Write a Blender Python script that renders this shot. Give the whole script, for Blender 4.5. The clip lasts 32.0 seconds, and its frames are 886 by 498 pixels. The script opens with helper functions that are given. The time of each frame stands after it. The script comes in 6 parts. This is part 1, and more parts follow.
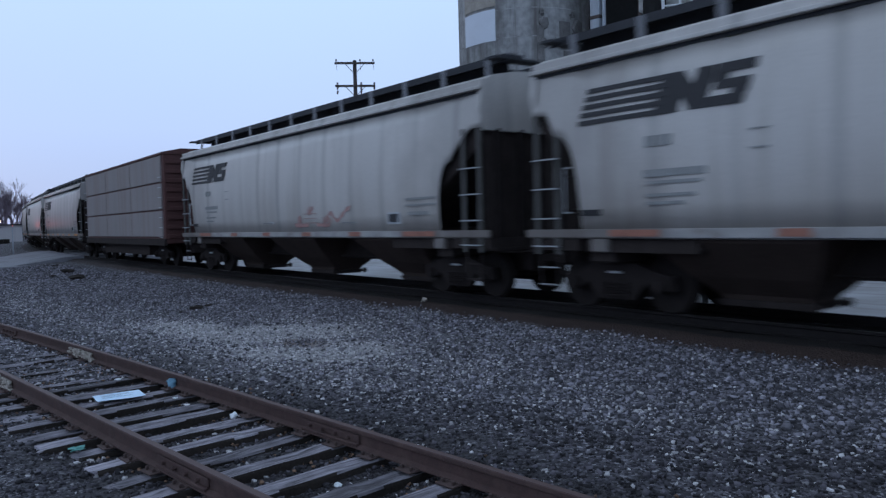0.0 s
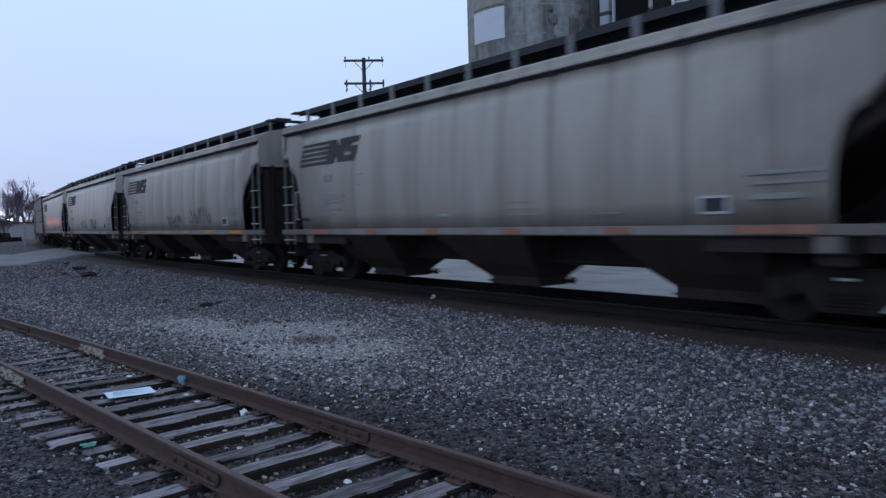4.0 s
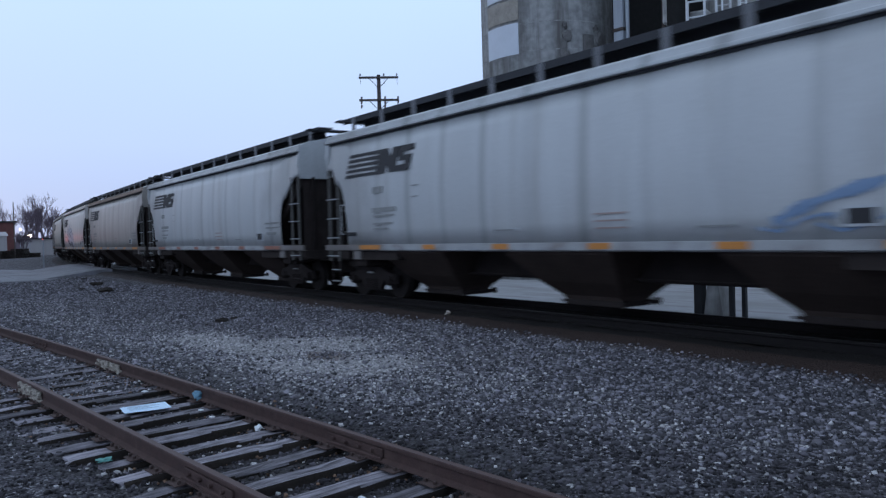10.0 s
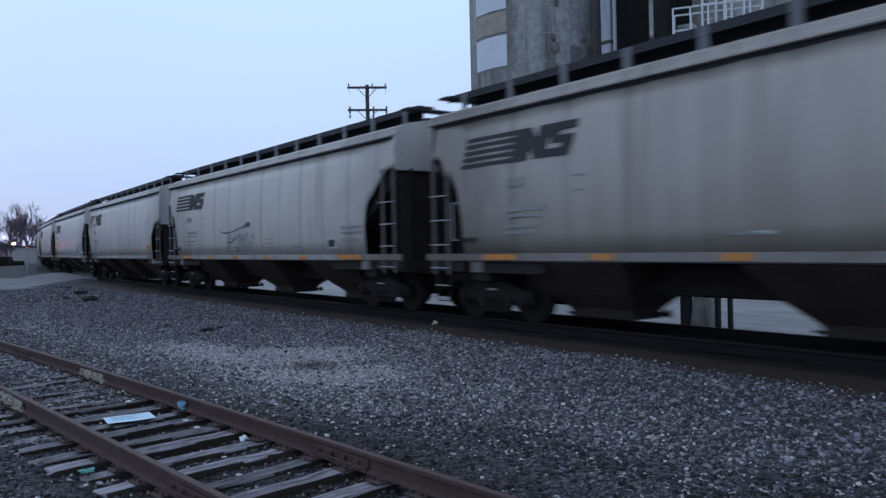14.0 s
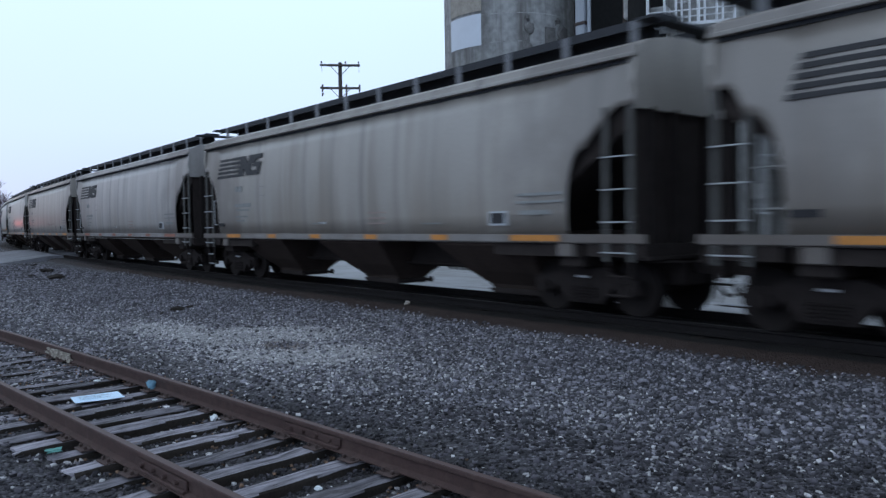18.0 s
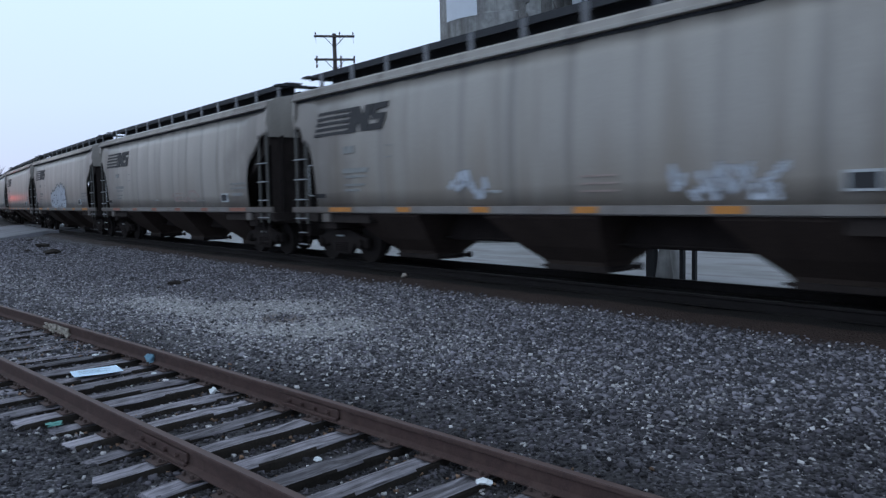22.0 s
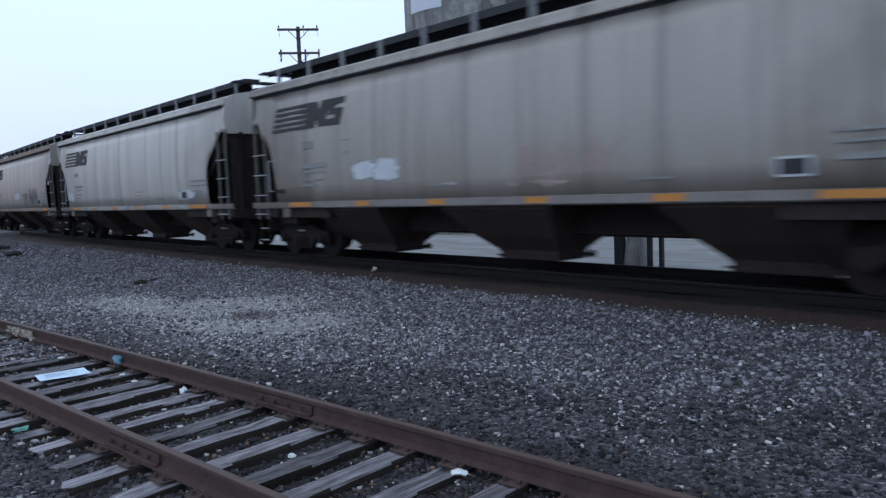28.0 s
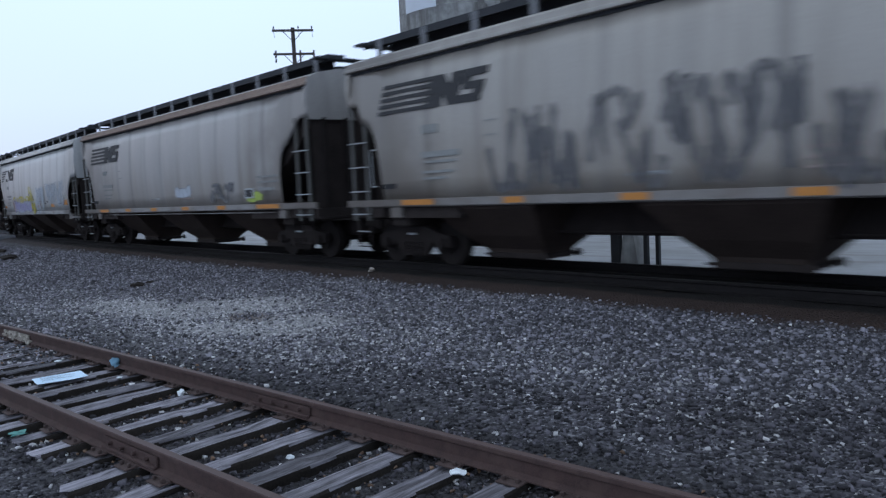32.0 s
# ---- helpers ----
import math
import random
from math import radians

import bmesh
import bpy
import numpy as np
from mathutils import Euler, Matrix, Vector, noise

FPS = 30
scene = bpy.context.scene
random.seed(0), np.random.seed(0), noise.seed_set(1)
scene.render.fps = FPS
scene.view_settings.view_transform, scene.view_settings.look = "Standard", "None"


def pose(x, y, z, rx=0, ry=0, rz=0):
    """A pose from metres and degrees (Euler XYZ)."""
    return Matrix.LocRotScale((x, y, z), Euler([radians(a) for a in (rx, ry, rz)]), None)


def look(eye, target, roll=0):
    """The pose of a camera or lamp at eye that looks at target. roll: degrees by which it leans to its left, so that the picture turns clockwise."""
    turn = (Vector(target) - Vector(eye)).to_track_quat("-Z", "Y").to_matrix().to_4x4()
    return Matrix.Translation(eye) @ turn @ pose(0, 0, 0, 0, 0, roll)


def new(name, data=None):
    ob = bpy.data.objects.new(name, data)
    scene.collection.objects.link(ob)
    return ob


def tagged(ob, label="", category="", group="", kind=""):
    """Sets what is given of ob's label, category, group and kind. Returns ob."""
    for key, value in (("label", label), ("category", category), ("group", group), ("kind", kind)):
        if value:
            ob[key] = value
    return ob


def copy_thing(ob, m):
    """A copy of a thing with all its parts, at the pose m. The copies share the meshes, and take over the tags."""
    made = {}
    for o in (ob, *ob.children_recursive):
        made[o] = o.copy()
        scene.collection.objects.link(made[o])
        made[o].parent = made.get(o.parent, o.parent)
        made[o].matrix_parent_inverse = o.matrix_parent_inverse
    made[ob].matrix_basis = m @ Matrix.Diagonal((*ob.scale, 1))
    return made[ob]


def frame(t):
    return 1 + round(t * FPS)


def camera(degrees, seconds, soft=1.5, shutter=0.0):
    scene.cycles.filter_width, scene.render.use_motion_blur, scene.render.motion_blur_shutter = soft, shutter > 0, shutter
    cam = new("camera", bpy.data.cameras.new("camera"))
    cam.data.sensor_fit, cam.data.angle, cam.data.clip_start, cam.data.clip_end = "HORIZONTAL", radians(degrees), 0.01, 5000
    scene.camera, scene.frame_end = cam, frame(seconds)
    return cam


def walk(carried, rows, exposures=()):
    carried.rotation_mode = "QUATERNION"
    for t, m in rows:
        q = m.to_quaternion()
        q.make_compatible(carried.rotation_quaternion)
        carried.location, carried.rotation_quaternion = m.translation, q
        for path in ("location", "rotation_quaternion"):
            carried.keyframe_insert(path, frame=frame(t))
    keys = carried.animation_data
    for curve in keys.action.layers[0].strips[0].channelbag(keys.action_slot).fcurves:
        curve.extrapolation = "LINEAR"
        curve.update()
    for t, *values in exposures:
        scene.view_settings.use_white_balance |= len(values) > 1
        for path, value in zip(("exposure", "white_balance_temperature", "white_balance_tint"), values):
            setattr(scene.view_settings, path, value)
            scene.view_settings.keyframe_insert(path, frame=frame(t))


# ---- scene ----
cam = camera(61.0, 32.0, soft=1.35, shutter=0.5)
EYE = (0.0, 0.0, 2.08)
# seconds, yaw to the left of the track's square, pitch, roll
TURNS = [
    (0, 52.08, -2.18, 1.52),
    (0.5, 52.18, -2.18, 1.67),
    (1, 52.16, -2.18, 1.64),
    (1.5, 51.91, -2.19, 1.64),
    (2, 51.81, -2.18, 1.57),
    (2.5, 52.17, -2.22, 1.64),
    (3, 52.57, -2.25, 1.68),
    (3.5, 52.65, -2.34, 1.69),
    (5.5, 53.79, -2.29, 0.97),
    (6, 54.43, -2.28, 1.06),
    (6.5, 54.82, -1.99, 1.22),
    (7, 54.85, -1.52, 1.23),
    (7.5, 54.71, -1.22, 1.31),
    (8, 54.80, -1.29, 1.43),
    (8.5, 55.03, -1.50, 1.55),
    (9, 54.71, -1.36, 1.67),
    (9.5, 54.02, -1.13, 1.60),
    (10, 53.87, -1.14, 1.63),
    (10.5, 54.10, -1.04, 1.90),
    (11, 53.91, -0.73, 2.02),
    (11.5, 53.99, -0.48, 2.10),
    (12, 53.96, -0.08, 2.18),
    (12.5, 53.92, 0.28, 2.13),
    (13, 54.00, 0.23, 2.01),
    (13.5, 53.62, -0.13, 1.73),
    (14, 52.93, -0.39, 1.33),
    (14.5, 52.67, -1.21, 1.19),
    (16.5, 49.81, -3.21, -0.26),
    (17, 49.64, -2.22, -0.09),
    (17.5, 50.25, -1.45, 0.29),
    (18, 50.85, -1.94, 0.86),
    (18.5, 51.10, -2.81, 1.21),
    (19, 51.17, -2.89, 1.26),
    (19.5, 51.23, -2.87, 1.28),
    (20, 51.14, -3.07, 0.95),
    (20.5, 50.93, -3.71, 0.73),
    (21, 50.50, -4.24, 0.96),
    (21.5, 50.16, -4.32, 1.17),
    (22, 50.57, -4.05, 1.22),
    (22.5, 51.16, -3.82, 1.44),
    (23, 51.27, -3.72, 1.64),
    (23.5, 51.58, -3.53, 1.86),
    (24, 51.93, -3.32, 1.92),
    (24.5, 52.00, -3.33, 1.95),
    (25, 51.55, -3.34, 1.92),
    (25.5, 50.73, -3.51, 2.07),
    (26, 49.69, -3.95, 2.01),
    (26.5, 49.00, -4.25, 2.10),
    (28.5, 48.04, -4.79, 2.27),
    (29, 47.96, -4.81, 2.05),
    (29.5, 48.04, -4.83, 2.19),
    (30, 47.97, -4.82, 2.59),
    (30.5, 47.80, -4.83, 2.88),
    (31, 47.75, -4.83, 2.91),
    (31.5, 47.80, -4.75, 2.77),
    (32, 47.90, -4.73, 2.84),
]
walk(cam, [(t, pose(*EYE, 90 + p, r, y)) for t, y, p, r in TURNS],
     exposures=[(0, 0.16, 6250, 8), (2, 0.18, 6300, 8), (3.5, 0.18, 6350, 8), (6, 0.42, 6750, 6), (8, 0.42, 6750, 5), (9, 0.30, 6500, 7), (10, 0.24, 6400, 8), (14, 0.22, 6350, 7), (17, 0.62, 6820, 6), (18, 0.56, 6760, 5), (22, 0.47, 6800, 5), (23, 0.56, 6820, 7), (25, 0.66, 6950, 8), (26, 0.62, 6900, 7), (29, 0.60, 6840, 7), (32, 0.56, 6850, 7)])

# ---- light: an overcast evening sky ----
world = bpy.data.worlds.new("evening_sky")
scene.world = world
world.use_nodes = True
wn, wl = world.node_tree.nodes, world.node_tree.links
wn.clear()
w_out = wn.new("ShaderNodeOutputWorld")
w_bg = wn.new("ShaderNodeBackground")
w_sky = wn.new("ShaderNodeTexSky")
w_sky.sky_type, w_sky.sun_disc, w_sky.sun_elevation, w_sky.sun_rotation = "NISHITA", False, radians(9), radians(250)
w_co = wn.new("ShaderNodeTexCoord")
w_sep = wn.new("ShaderNodeSeparateXYZ")
w_ramp = wn.new("ShaderNodeValToRGB")
w_cloud = wn.new("ShaderNodeTexNoise")
w_cloud.inputs["Scale"].default_value, w_cloud.inputs["Detail"].default_value = 1.6, 3
w_mul = wn.new("ShaderNodeMapRange")
w_mul.inputs["To Min"].default_value, w_mul.inputs["To Max"].default_value = 0.93, 1.07
w_mix = wn.new("ShaderNodeMix")
w_mix.data_type, w_mix.blend_type = "RGBA", "MULTIPLY"
w_mix.inputs[0].default_value = 1.0
w_add = wn.new("ShaderNodeMix")
w_add.data_type = "RGBA"
w_add.inputs[0].default_value = 0.007
el = w_ramp.color_ramp.elements
el[0].position, el[0].color = 0.0, (0.35, 0.43, 0.70, 1)
el[1].position, el[1].color = 1.0, (0.37, 0.45, 0.60, 1)
e2 = el.new(0.12)
e2.color = (0.45, 0.565, 0.86, 1)
e3 = el.new(0.32)
e3.color = (0.52, 0.68, 0.96, 1)
e4 = el.new(0.55)
e4.color = (0.46, 0.58, 0.80, 1)
wl.new(w_co.outputs["Generated"], w_sep.inputs[0])
wl.new(w_sep.outputs["Z"], w_ramp.inputs[0])
wl.new(w_co.outputs["Generated"], w_cloud.inputs["Vector"])
wl.new(w_cloud.outputs["Fac"], w_mul.inputs["Value"])
wl.new(w_ramp.outputs[0], w_mix.inputs[6])
wl.new(w_mul.outputs[0], w_mix.inputs[7])
wl.new(w_mix.outputs[2], w_add.inputs[6])
wl.new(w_sky.outputs[0], w_add.inputs[7])
wl.new(w_add.outputs[2], w_bg.inputs[0])
w_bg.inputs[1].default_value = 1.0
wl.new(w_bg.outputs[0], w_out.inputs[0])

sun = new("overcast_sun", bpy.data.lights.new("overcast_sun", "SUN"))
sun.data.energy, sun.data.angle, sun.data.color = 0.12, radians(40), (0.92, 0.95, 1.0)
sun.matrix_world = look((-20, -60, 45), (0, 0, 0))


# the red crossing signal beside the street
signal = new("crossing_signal_light", bpy.data.lights.new("crossing_signal_light", "SPOT"))
signal.data.energy, signal.data.color, signal.data.spot_size, signal.data.spot_blend, signal.data.shadow_soft_size = 18, (1.0, 0.15, 0.12), radians(70), 0.8, 0.1
signal.matrix_world = look((-73.9, 10.55, 2.62), (-62.0, 11.8, 2.4))


# ---- materials ----
def mat(name, color, rough=0.8, metal=0.0, vary=0.25, scale=6.0, grain=60.0, bump=0.2, dirt=None, dirt_amount=0.0, dirt_scale=1.5,
        streak=False, posts=0.0, dust_shade=0.0, wood=False, per_object=0.0, per_island=0.0, bump_dist=0.01, spec=0.4, ends=0.0):
    """A surface with mottling at two scales, optional stains of a second colour, and relief."""
    m = bpy.data.materials.new(name)
    m.use_nodes = True
    n, l = m.node_tree.nodes, m.node_tree.links
    b = n["Principled BSDF"]
    b.inputs["Metallic"].default_value = metal
    b.inputs["Specular IOR Level"].default_value = spec
    co = n.new("ShaderNodeTexCoord")
    src = co.outputs["Object"]
    big = n.new("ShaderNodeTexNoise")
    big.inputs["Scale"].default_value, big.inputs["Detail"].default_value = scale, 6
    fine = n.new("ShaderNodeTexNoise")
    fine.inputs["Scale"].default_value, fine.inputs["Detail"].default_value = grain, 4
    if streak:
        mp = n.new("ShaderNodeMapping")
        mp.inputs["Scale"].default_value = (1.0, 1.0, 0.08)
        l.new(src, mp.inputs[0])
        l.new(mp.outputs[0], big.inputs["Vector"])
    else:
        l.new(src, big.inputs["Vector"])
    if wood:
        # grain and cracks that run along the piece
        gm_ = n.new("ShaderNodeMapping")
        gm_.inputs["Scale"].default_value = (1.0, 0.05, 1.0)
        l.new(src, gm_.inputs[0])
        l.new(gm_.outputs[0], fine.inputs["Vector"])
    else:
        l.new(src, fine.inputs["Vector"])
    mx = n.new("ShaderNodeMath")
    mx.operation = "MULTIPLY_ADD"
    l.new(fine.outputs["Fac"], mx.inputs[0])
    mx.inputs[1].default_value = 0.5
    hv = n.new("ShaderNodeMath")
    hv.operation = "MULTIPLY"
    hv.inputs[1].default_value = 0.5
    l.new(big.outputs["Fac"], hv.inputs[0])
    l.new(hv.outputs[0], mx.inputs[2])
    mr = n.new("ShaderNodeMapRange")
    mr.inputs["From Min"].default_value, mr.inputs["From Max"].default_value = 0.3, 0.7
    mr.inputs["To Min"].default_value, mr.inputs["To Max"].default_value = 1 - vary, 1 + vary
    l.new(mx.outputs[0], mr.inputs["Value"])
    val = mr.outputs[0]
    if per_object or per_island:
        inf = n.new("ShaderNodeObjectInfo" if per_object else "ShaderNodeNewGeometry")
        ro = inf.outputs["Random" if per_object else "Random Per Island"]
        r2 = n.new("ShaderNodeMapRange")
        amt = per_object or per_island
        if per_island > 0.8:
            # many dark pieces and a few light ones
            pw = n.new("ShaderNodeMath")
            pw.operation = "POWER"
            pw.inputs[1].default_value = 2.2
            l.new(ro, pw.inputs[0])
            ro = pw.outputs[0]
        r2.inputs["To Min"].default_value, r2.inputs["To Max"].default_value = (0.34, 2.6) if per_island > 0.8 else (1 - amt, 1 + amt)
        l.new(ro, r2.inputs["Value"])
        mm = n.new("ShaderNodeMath")
        mm.operation = "MULTIPLY"
        l.new(val, mm.inputs[0])
        l.new(r2.outputs[0], mm.inputs[1])
        val = mm.outputs[0]
    base = n.new("ShaderNodeRGB")
    base.outputs[0].default_value = (*color, 1)
    vm = n.new("ShaderNodeVectorMath")
    vm.operation = "SCALE"
    l.new(base.outputs[0], vm.inputs[0])
    l.new(val, vm.inputs["Scale"])
    col = vm.outputs[0]
    if dirt:
        st = n.new("ShaderNodeTexNoise")
        st.inputs["Scale"].default_value, st.inputs["Detail"].default_value, st.inputs["Roughness"].default_value = dirt_scale, 8, 0.65
        if streak:
            mp2 = n.new("ShaderNodeMapping")
            mp2.inputs["Scale"].default_value = (2.2, 1.0, 0.12)
            if per_object:
                ob = n.new("ShaderNodeObjectInfo")
                sh = n.new("ShaderNodeVectorMath")
                sh.operation = "SCALE"
                sh.inputs[0].default_value = (90, 40, 20)
                l.new(ob.outputs["Random"], sh.inputs["Scale"])
                l.new(sh.outputs[0], mp2.inputs["Location"])
            l.new(src, mp2.inputs[0])
            l.new(mp2.outputs[0], st.inputs["Vector"])
        else:
            l.new(gm_.outputs[0] if wood else src, st.inputs["Vector"])
        cr = n.new("ShaderNodeMapRange")
        cr.inputs["From Min"].default_value, cr.inputs["From Max"].default_value = 0.62 - 0.3 * dirt_amount, 0.78 - 0.15 * dirt_amount
        l.new(st.outputs["Fac"], cr.inputs["Value"])
        dm = n.new("ShaderNodeMix")
        dm.data_type = "RGBA"
        l.new(cr.outputs[0], dm.inputs[0])
        l.new(col, dm.inputs[6])
        dm.inputs[7].default_value = (*dirt, 1)
        col = dm.outputs[2]
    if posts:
        # tan rail dust in ragged patches on the sheet, plus painted shade towards the bottom
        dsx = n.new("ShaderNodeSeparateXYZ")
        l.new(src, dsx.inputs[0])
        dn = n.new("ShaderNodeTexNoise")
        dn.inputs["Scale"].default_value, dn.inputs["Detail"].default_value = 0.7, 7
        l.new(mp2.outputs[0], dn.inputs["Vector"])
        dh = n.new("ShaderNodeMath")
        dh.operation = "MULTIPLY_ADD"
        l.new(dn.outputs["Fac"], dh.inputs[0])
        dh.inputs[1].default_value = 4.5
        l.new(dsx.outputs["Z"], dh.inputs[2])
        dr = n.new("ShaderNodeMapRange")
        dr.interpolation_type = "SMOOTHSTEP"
        dr.inputs["From Min"].default_value, dr.inputs["From Max"].default_value, dr.inputs["To Max"].default_value = 5.1, 3.3, dust_shade
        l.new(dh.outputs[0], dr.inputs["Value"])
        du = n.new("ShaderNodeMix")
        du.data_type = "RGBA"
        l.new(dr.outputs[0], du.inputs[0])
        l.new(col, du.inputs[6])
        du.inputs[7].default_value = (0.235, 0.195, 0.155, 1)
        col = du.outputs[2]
        # soft darker lines down the sheet at the welded posts, stronger on some than on others
        sx = n.new("ShaderNodeSeparateXYZ")
        l.new(src, sx.inputs[0])
        wv = n.new("ShaderNodeMath")
        wv.operation = "PINGPONG"
        wv.inputs[1].default_value = posts / 2
        of = n.new("ShaderNodeMath")
        of.inputs[1].default_value = 3.16
        l.new(sx.outputs["X"], of.inputs[0])
        l.new(of.outputs[0], wv.inputs[0])
        wr = n.new("ShaderNodeMapRange")
        wr.interpolation_type = "SMOOTHSTEP"
        wr.inputs["From Min"].default_value, wr.inputs["From Max"].default_value = 0.16, 0.03
        l.new(wv.outputs[0], wr.inputs["Value"])
        wn_ = n.new("ShaderNodeTexNoise")
        wn_.inputs["Scale"].default_value, wn_.inputs["Detail"].default_value = 0.55, 2
        l.new((mp2 if dirt and streak else co).outputs["Vector" if dirt and streak else "Object"], wn_.inputs["Vector"])
        wm = n.new("ShaderNodeMapRange")
        wm.inputs["From Min"].default_value, wm.inputs["From Max"].default_value, wm.inputs["To Min"].default_value, wm.inputs["To Max"].default_value = 0.38, 0.66, 0.10, 0.62
        l.new(wn_.outputs["Fac"], wm.inputs["Value"])
        wk = n.new("ShaderNodeMath")
        wk.operation = "MULTIPLY"
        l.new(wr.outputs[0], wk.inputs[0])
        l.new(wm.outputs[0], wk.inputs[1])
        dm2 = n.new("ShaderNodeMix")
        dm2.data_type = "RGBA"
        l.new(wk.outputs[0], dm2.inputs[0])
        l.new(col, dm2.inputs[6])
        dm2.inputs[7].default_value = (*(v * 0.42 for v in color), 1)
        col = dm2.outputs[2]
    if ends:
        # brown wheel grime thrown up in ragged patches on the two ends of a car
        gs = n.new("ShaderNodeSeparateXYZ")
        l.new(src, gs.inputs[0])
        ga = n.new("ShaderNodeMath")
        ga.operation = "ABSOLUTE"
        l.new(gs.outputs["X"], ga.inputs[0])
        gn = n.new("ShaderNodeTexNoise")
        gn.inputs["Scale"].default_value, gn.inputs["Detail"].default_value = 1.1, 6
        l.new(src, gn.inputs["Vector"])
        gk = n.new("ShaderNodeMath")
        gk.operation = "MULTIPLY_ADD"
        l.new(gn.outputs["Fac"], gk.inputs[0])
        gk.inputs[1].default_value = 4.0
        l.new(ga.outputs[0], gk.inputs[2])
        gr = n.new("ShaderNodeMapRange")
        gr.interpolation_type = "SMOOTHSTEP"
        gr.inputs["From Min"].default_value, gr.inputs["From Max"].default_value, gr.inputs["To Max"].default_value = 6.9, 9.4, ends
        l.new(gk.outputs[0], gr.inputs["Value"])
        gx_ = n.new("ShaderNodeMix")
        gx_.data_type = "RGBA"
        l.new(gr.outputs[0], gx_.inputs[0])
        l.new(col, gx_.inputs[6])
        gx_.inputs[7].default_value = (0.115, 0.096, 0.084, 1)
        col = gx_.outputs[2]
    l.new(col, b.inputs["Base Color"])
    rr = n.new("ShaderNodeMapRange")
    rr.inputs["To Min"].default_value, rr.inputs["To Max"].default_value = max(0.05, rough - 0.12), min(1, rough + 0.12)
    l.new(big.outputs["Fac"], rr.inputs["Value"])
    l.new(rr.outputs[0], b.inputs["Roughness"])
    if bump:
        bp = n.new("ShaderNodeBump")
        bp.inputs["Strength"].default_value, bp.inputs["Distance"].default_value = bump, bump_dist
        l.new(mx.outputs[0], bp.inputs["Height"])
        l.new(bp.outputs[0], b.inputs["Normal"])
    return m


def glow(name, color, strength):
    m = bpy.data.materials.new(name)
    m.use_nodes = True
    b = m.node_tree.nodes["Principled BSDF"]
    b.inputs["Base Color"].default_value = (*color, 1)
    b.inputs["Emission Color"].default_value = (*color, 1)
    b.inputs["Emission Strength"].default_value = strength
    return m


STONE = mat("crushed_stone", (0.134, 0.128, 0.145), 0.85, vary=0.3, scale=25, grain=140, per_island=0.85, bump=0.3)
CINDER = mat("dark_cinders", (0.054, 0.050, 0.058), 0.9, vary=0.3, scale=25, grain=140, per_island=0.85, bump=0.3)
STONE_PALE = mat("pale_limestone", (0.45, 0.435, 0.44), 0.85, vary=0.3, scale=25, grain=140, per_island=0.55, bump=0.3)
RUST = mat("rusty_rail", (0.068, 0.040, 0.036), 0.85, 0.0, vary=0.4, scale=9, grain=90, dirt=(0.095, 0.06, 0.052), dirt_amount=0.4, dirt_scale=5, bump=0.35, bump_dist=0.004)
# main rail sides: the shade under the train is put into their black
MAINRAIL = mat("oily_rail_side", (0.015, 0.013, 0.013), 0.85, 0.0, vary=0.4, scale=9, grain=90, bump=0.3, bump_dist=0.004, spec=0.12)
RAILTOP = mat("dull_rail_head", (0.105, 0.069, 0.063), 0.65, 0.2, vary=0.25, scale=6, grain=120, bump=0.15, bump_dist=0.002)
POLISHED = mat("polished_rail_head", (0.10, 0.095, 0.095), 0.45, 0.8, vary=0.15, scale=4, grain=80, bump=0.05)
TIE = mat("weathered_tie", (0.235, 0.220, 0.245), 0.9, vary=0.6, scale=5, grain=60, dirt=(0.026, 0.021, 0.021), dirt_amount=0.62, dirt_scale=22, wood=True, per_object=0.5, bump=1.0, bump_dist=0.02)
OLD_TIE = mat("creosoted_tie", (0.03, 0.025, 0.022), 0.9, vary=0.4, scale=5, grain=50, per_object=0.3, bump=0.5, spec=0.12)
PLATE = mat("rusted_tie_plate", (0.075, 0.05, 0.045), 0.85, 0.1, vary=0.4, scale=15, grain=90, bump=0.4)
SCALE = mat("flaking_pale_scale", (0.40, 0.37, 0.32), 0.9, vary=0.5, scale=20, grain=80, dirt=(0.1, 0.06, 0.05), dirt_amount=0.6, dirt_scale=14, bump=0.8)
CONCRETE = mat("stained_concrete", (0.40, 0.40, 0.39), 0.9, vary=0.5, scale=0.5, grain=3.5, dirt=(0.16, 0.15, 0.14), dirt_amount=0.5, dirt_scale=1.1, streak=True, bump=0.3)
PALEWALL = mat("pale_panel", (0.62, 0.66, 0.72), 0.7, vary=0.08, scale=2, grain=30, bump=0.05)
SPOUT = mat("weathered_spout_steel", (0.34, 0.37, 0.41), 0.6, 0.2, vary=0.3, scale=3, grain=40, streak=True)
WHITE_STEEL = mat("white_painted_steel", (0.66, 0.68, 0.70), 0.6, vary=0.15, scale=3, grain=40, dirt=(0.3, 0.26, 0.22), dirt_amount=0.2)
DARK_STEEL = mat("dark_steel", (0.035, 0.036, 0.04), 0.7, 0.2, vary=0.3, scale=4, grain=50)
# near-black steel, also used where recess shade is put into the colour
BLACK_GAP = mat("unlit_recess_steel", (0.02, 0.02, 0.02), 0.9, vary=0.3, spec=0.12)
BROWN_STEEL = mat("brown_steel", (0.06, 0.045, 0.04), 0.8, vary=0.4, scale=3, grain=30)
POLE_WOOD = mat("pole_wood", (0.10, 0.085, 0.08), 0.9, vary=0.4, scale=3, grain=40, streak=True)
INSUL = mat("porcelain_insulator", (0.12, 0.10, 0.11), 0.35, vary=0.1)
WIRE = mat("wire", (0.05, 0.05, 0.055), 0.6, 0.5)
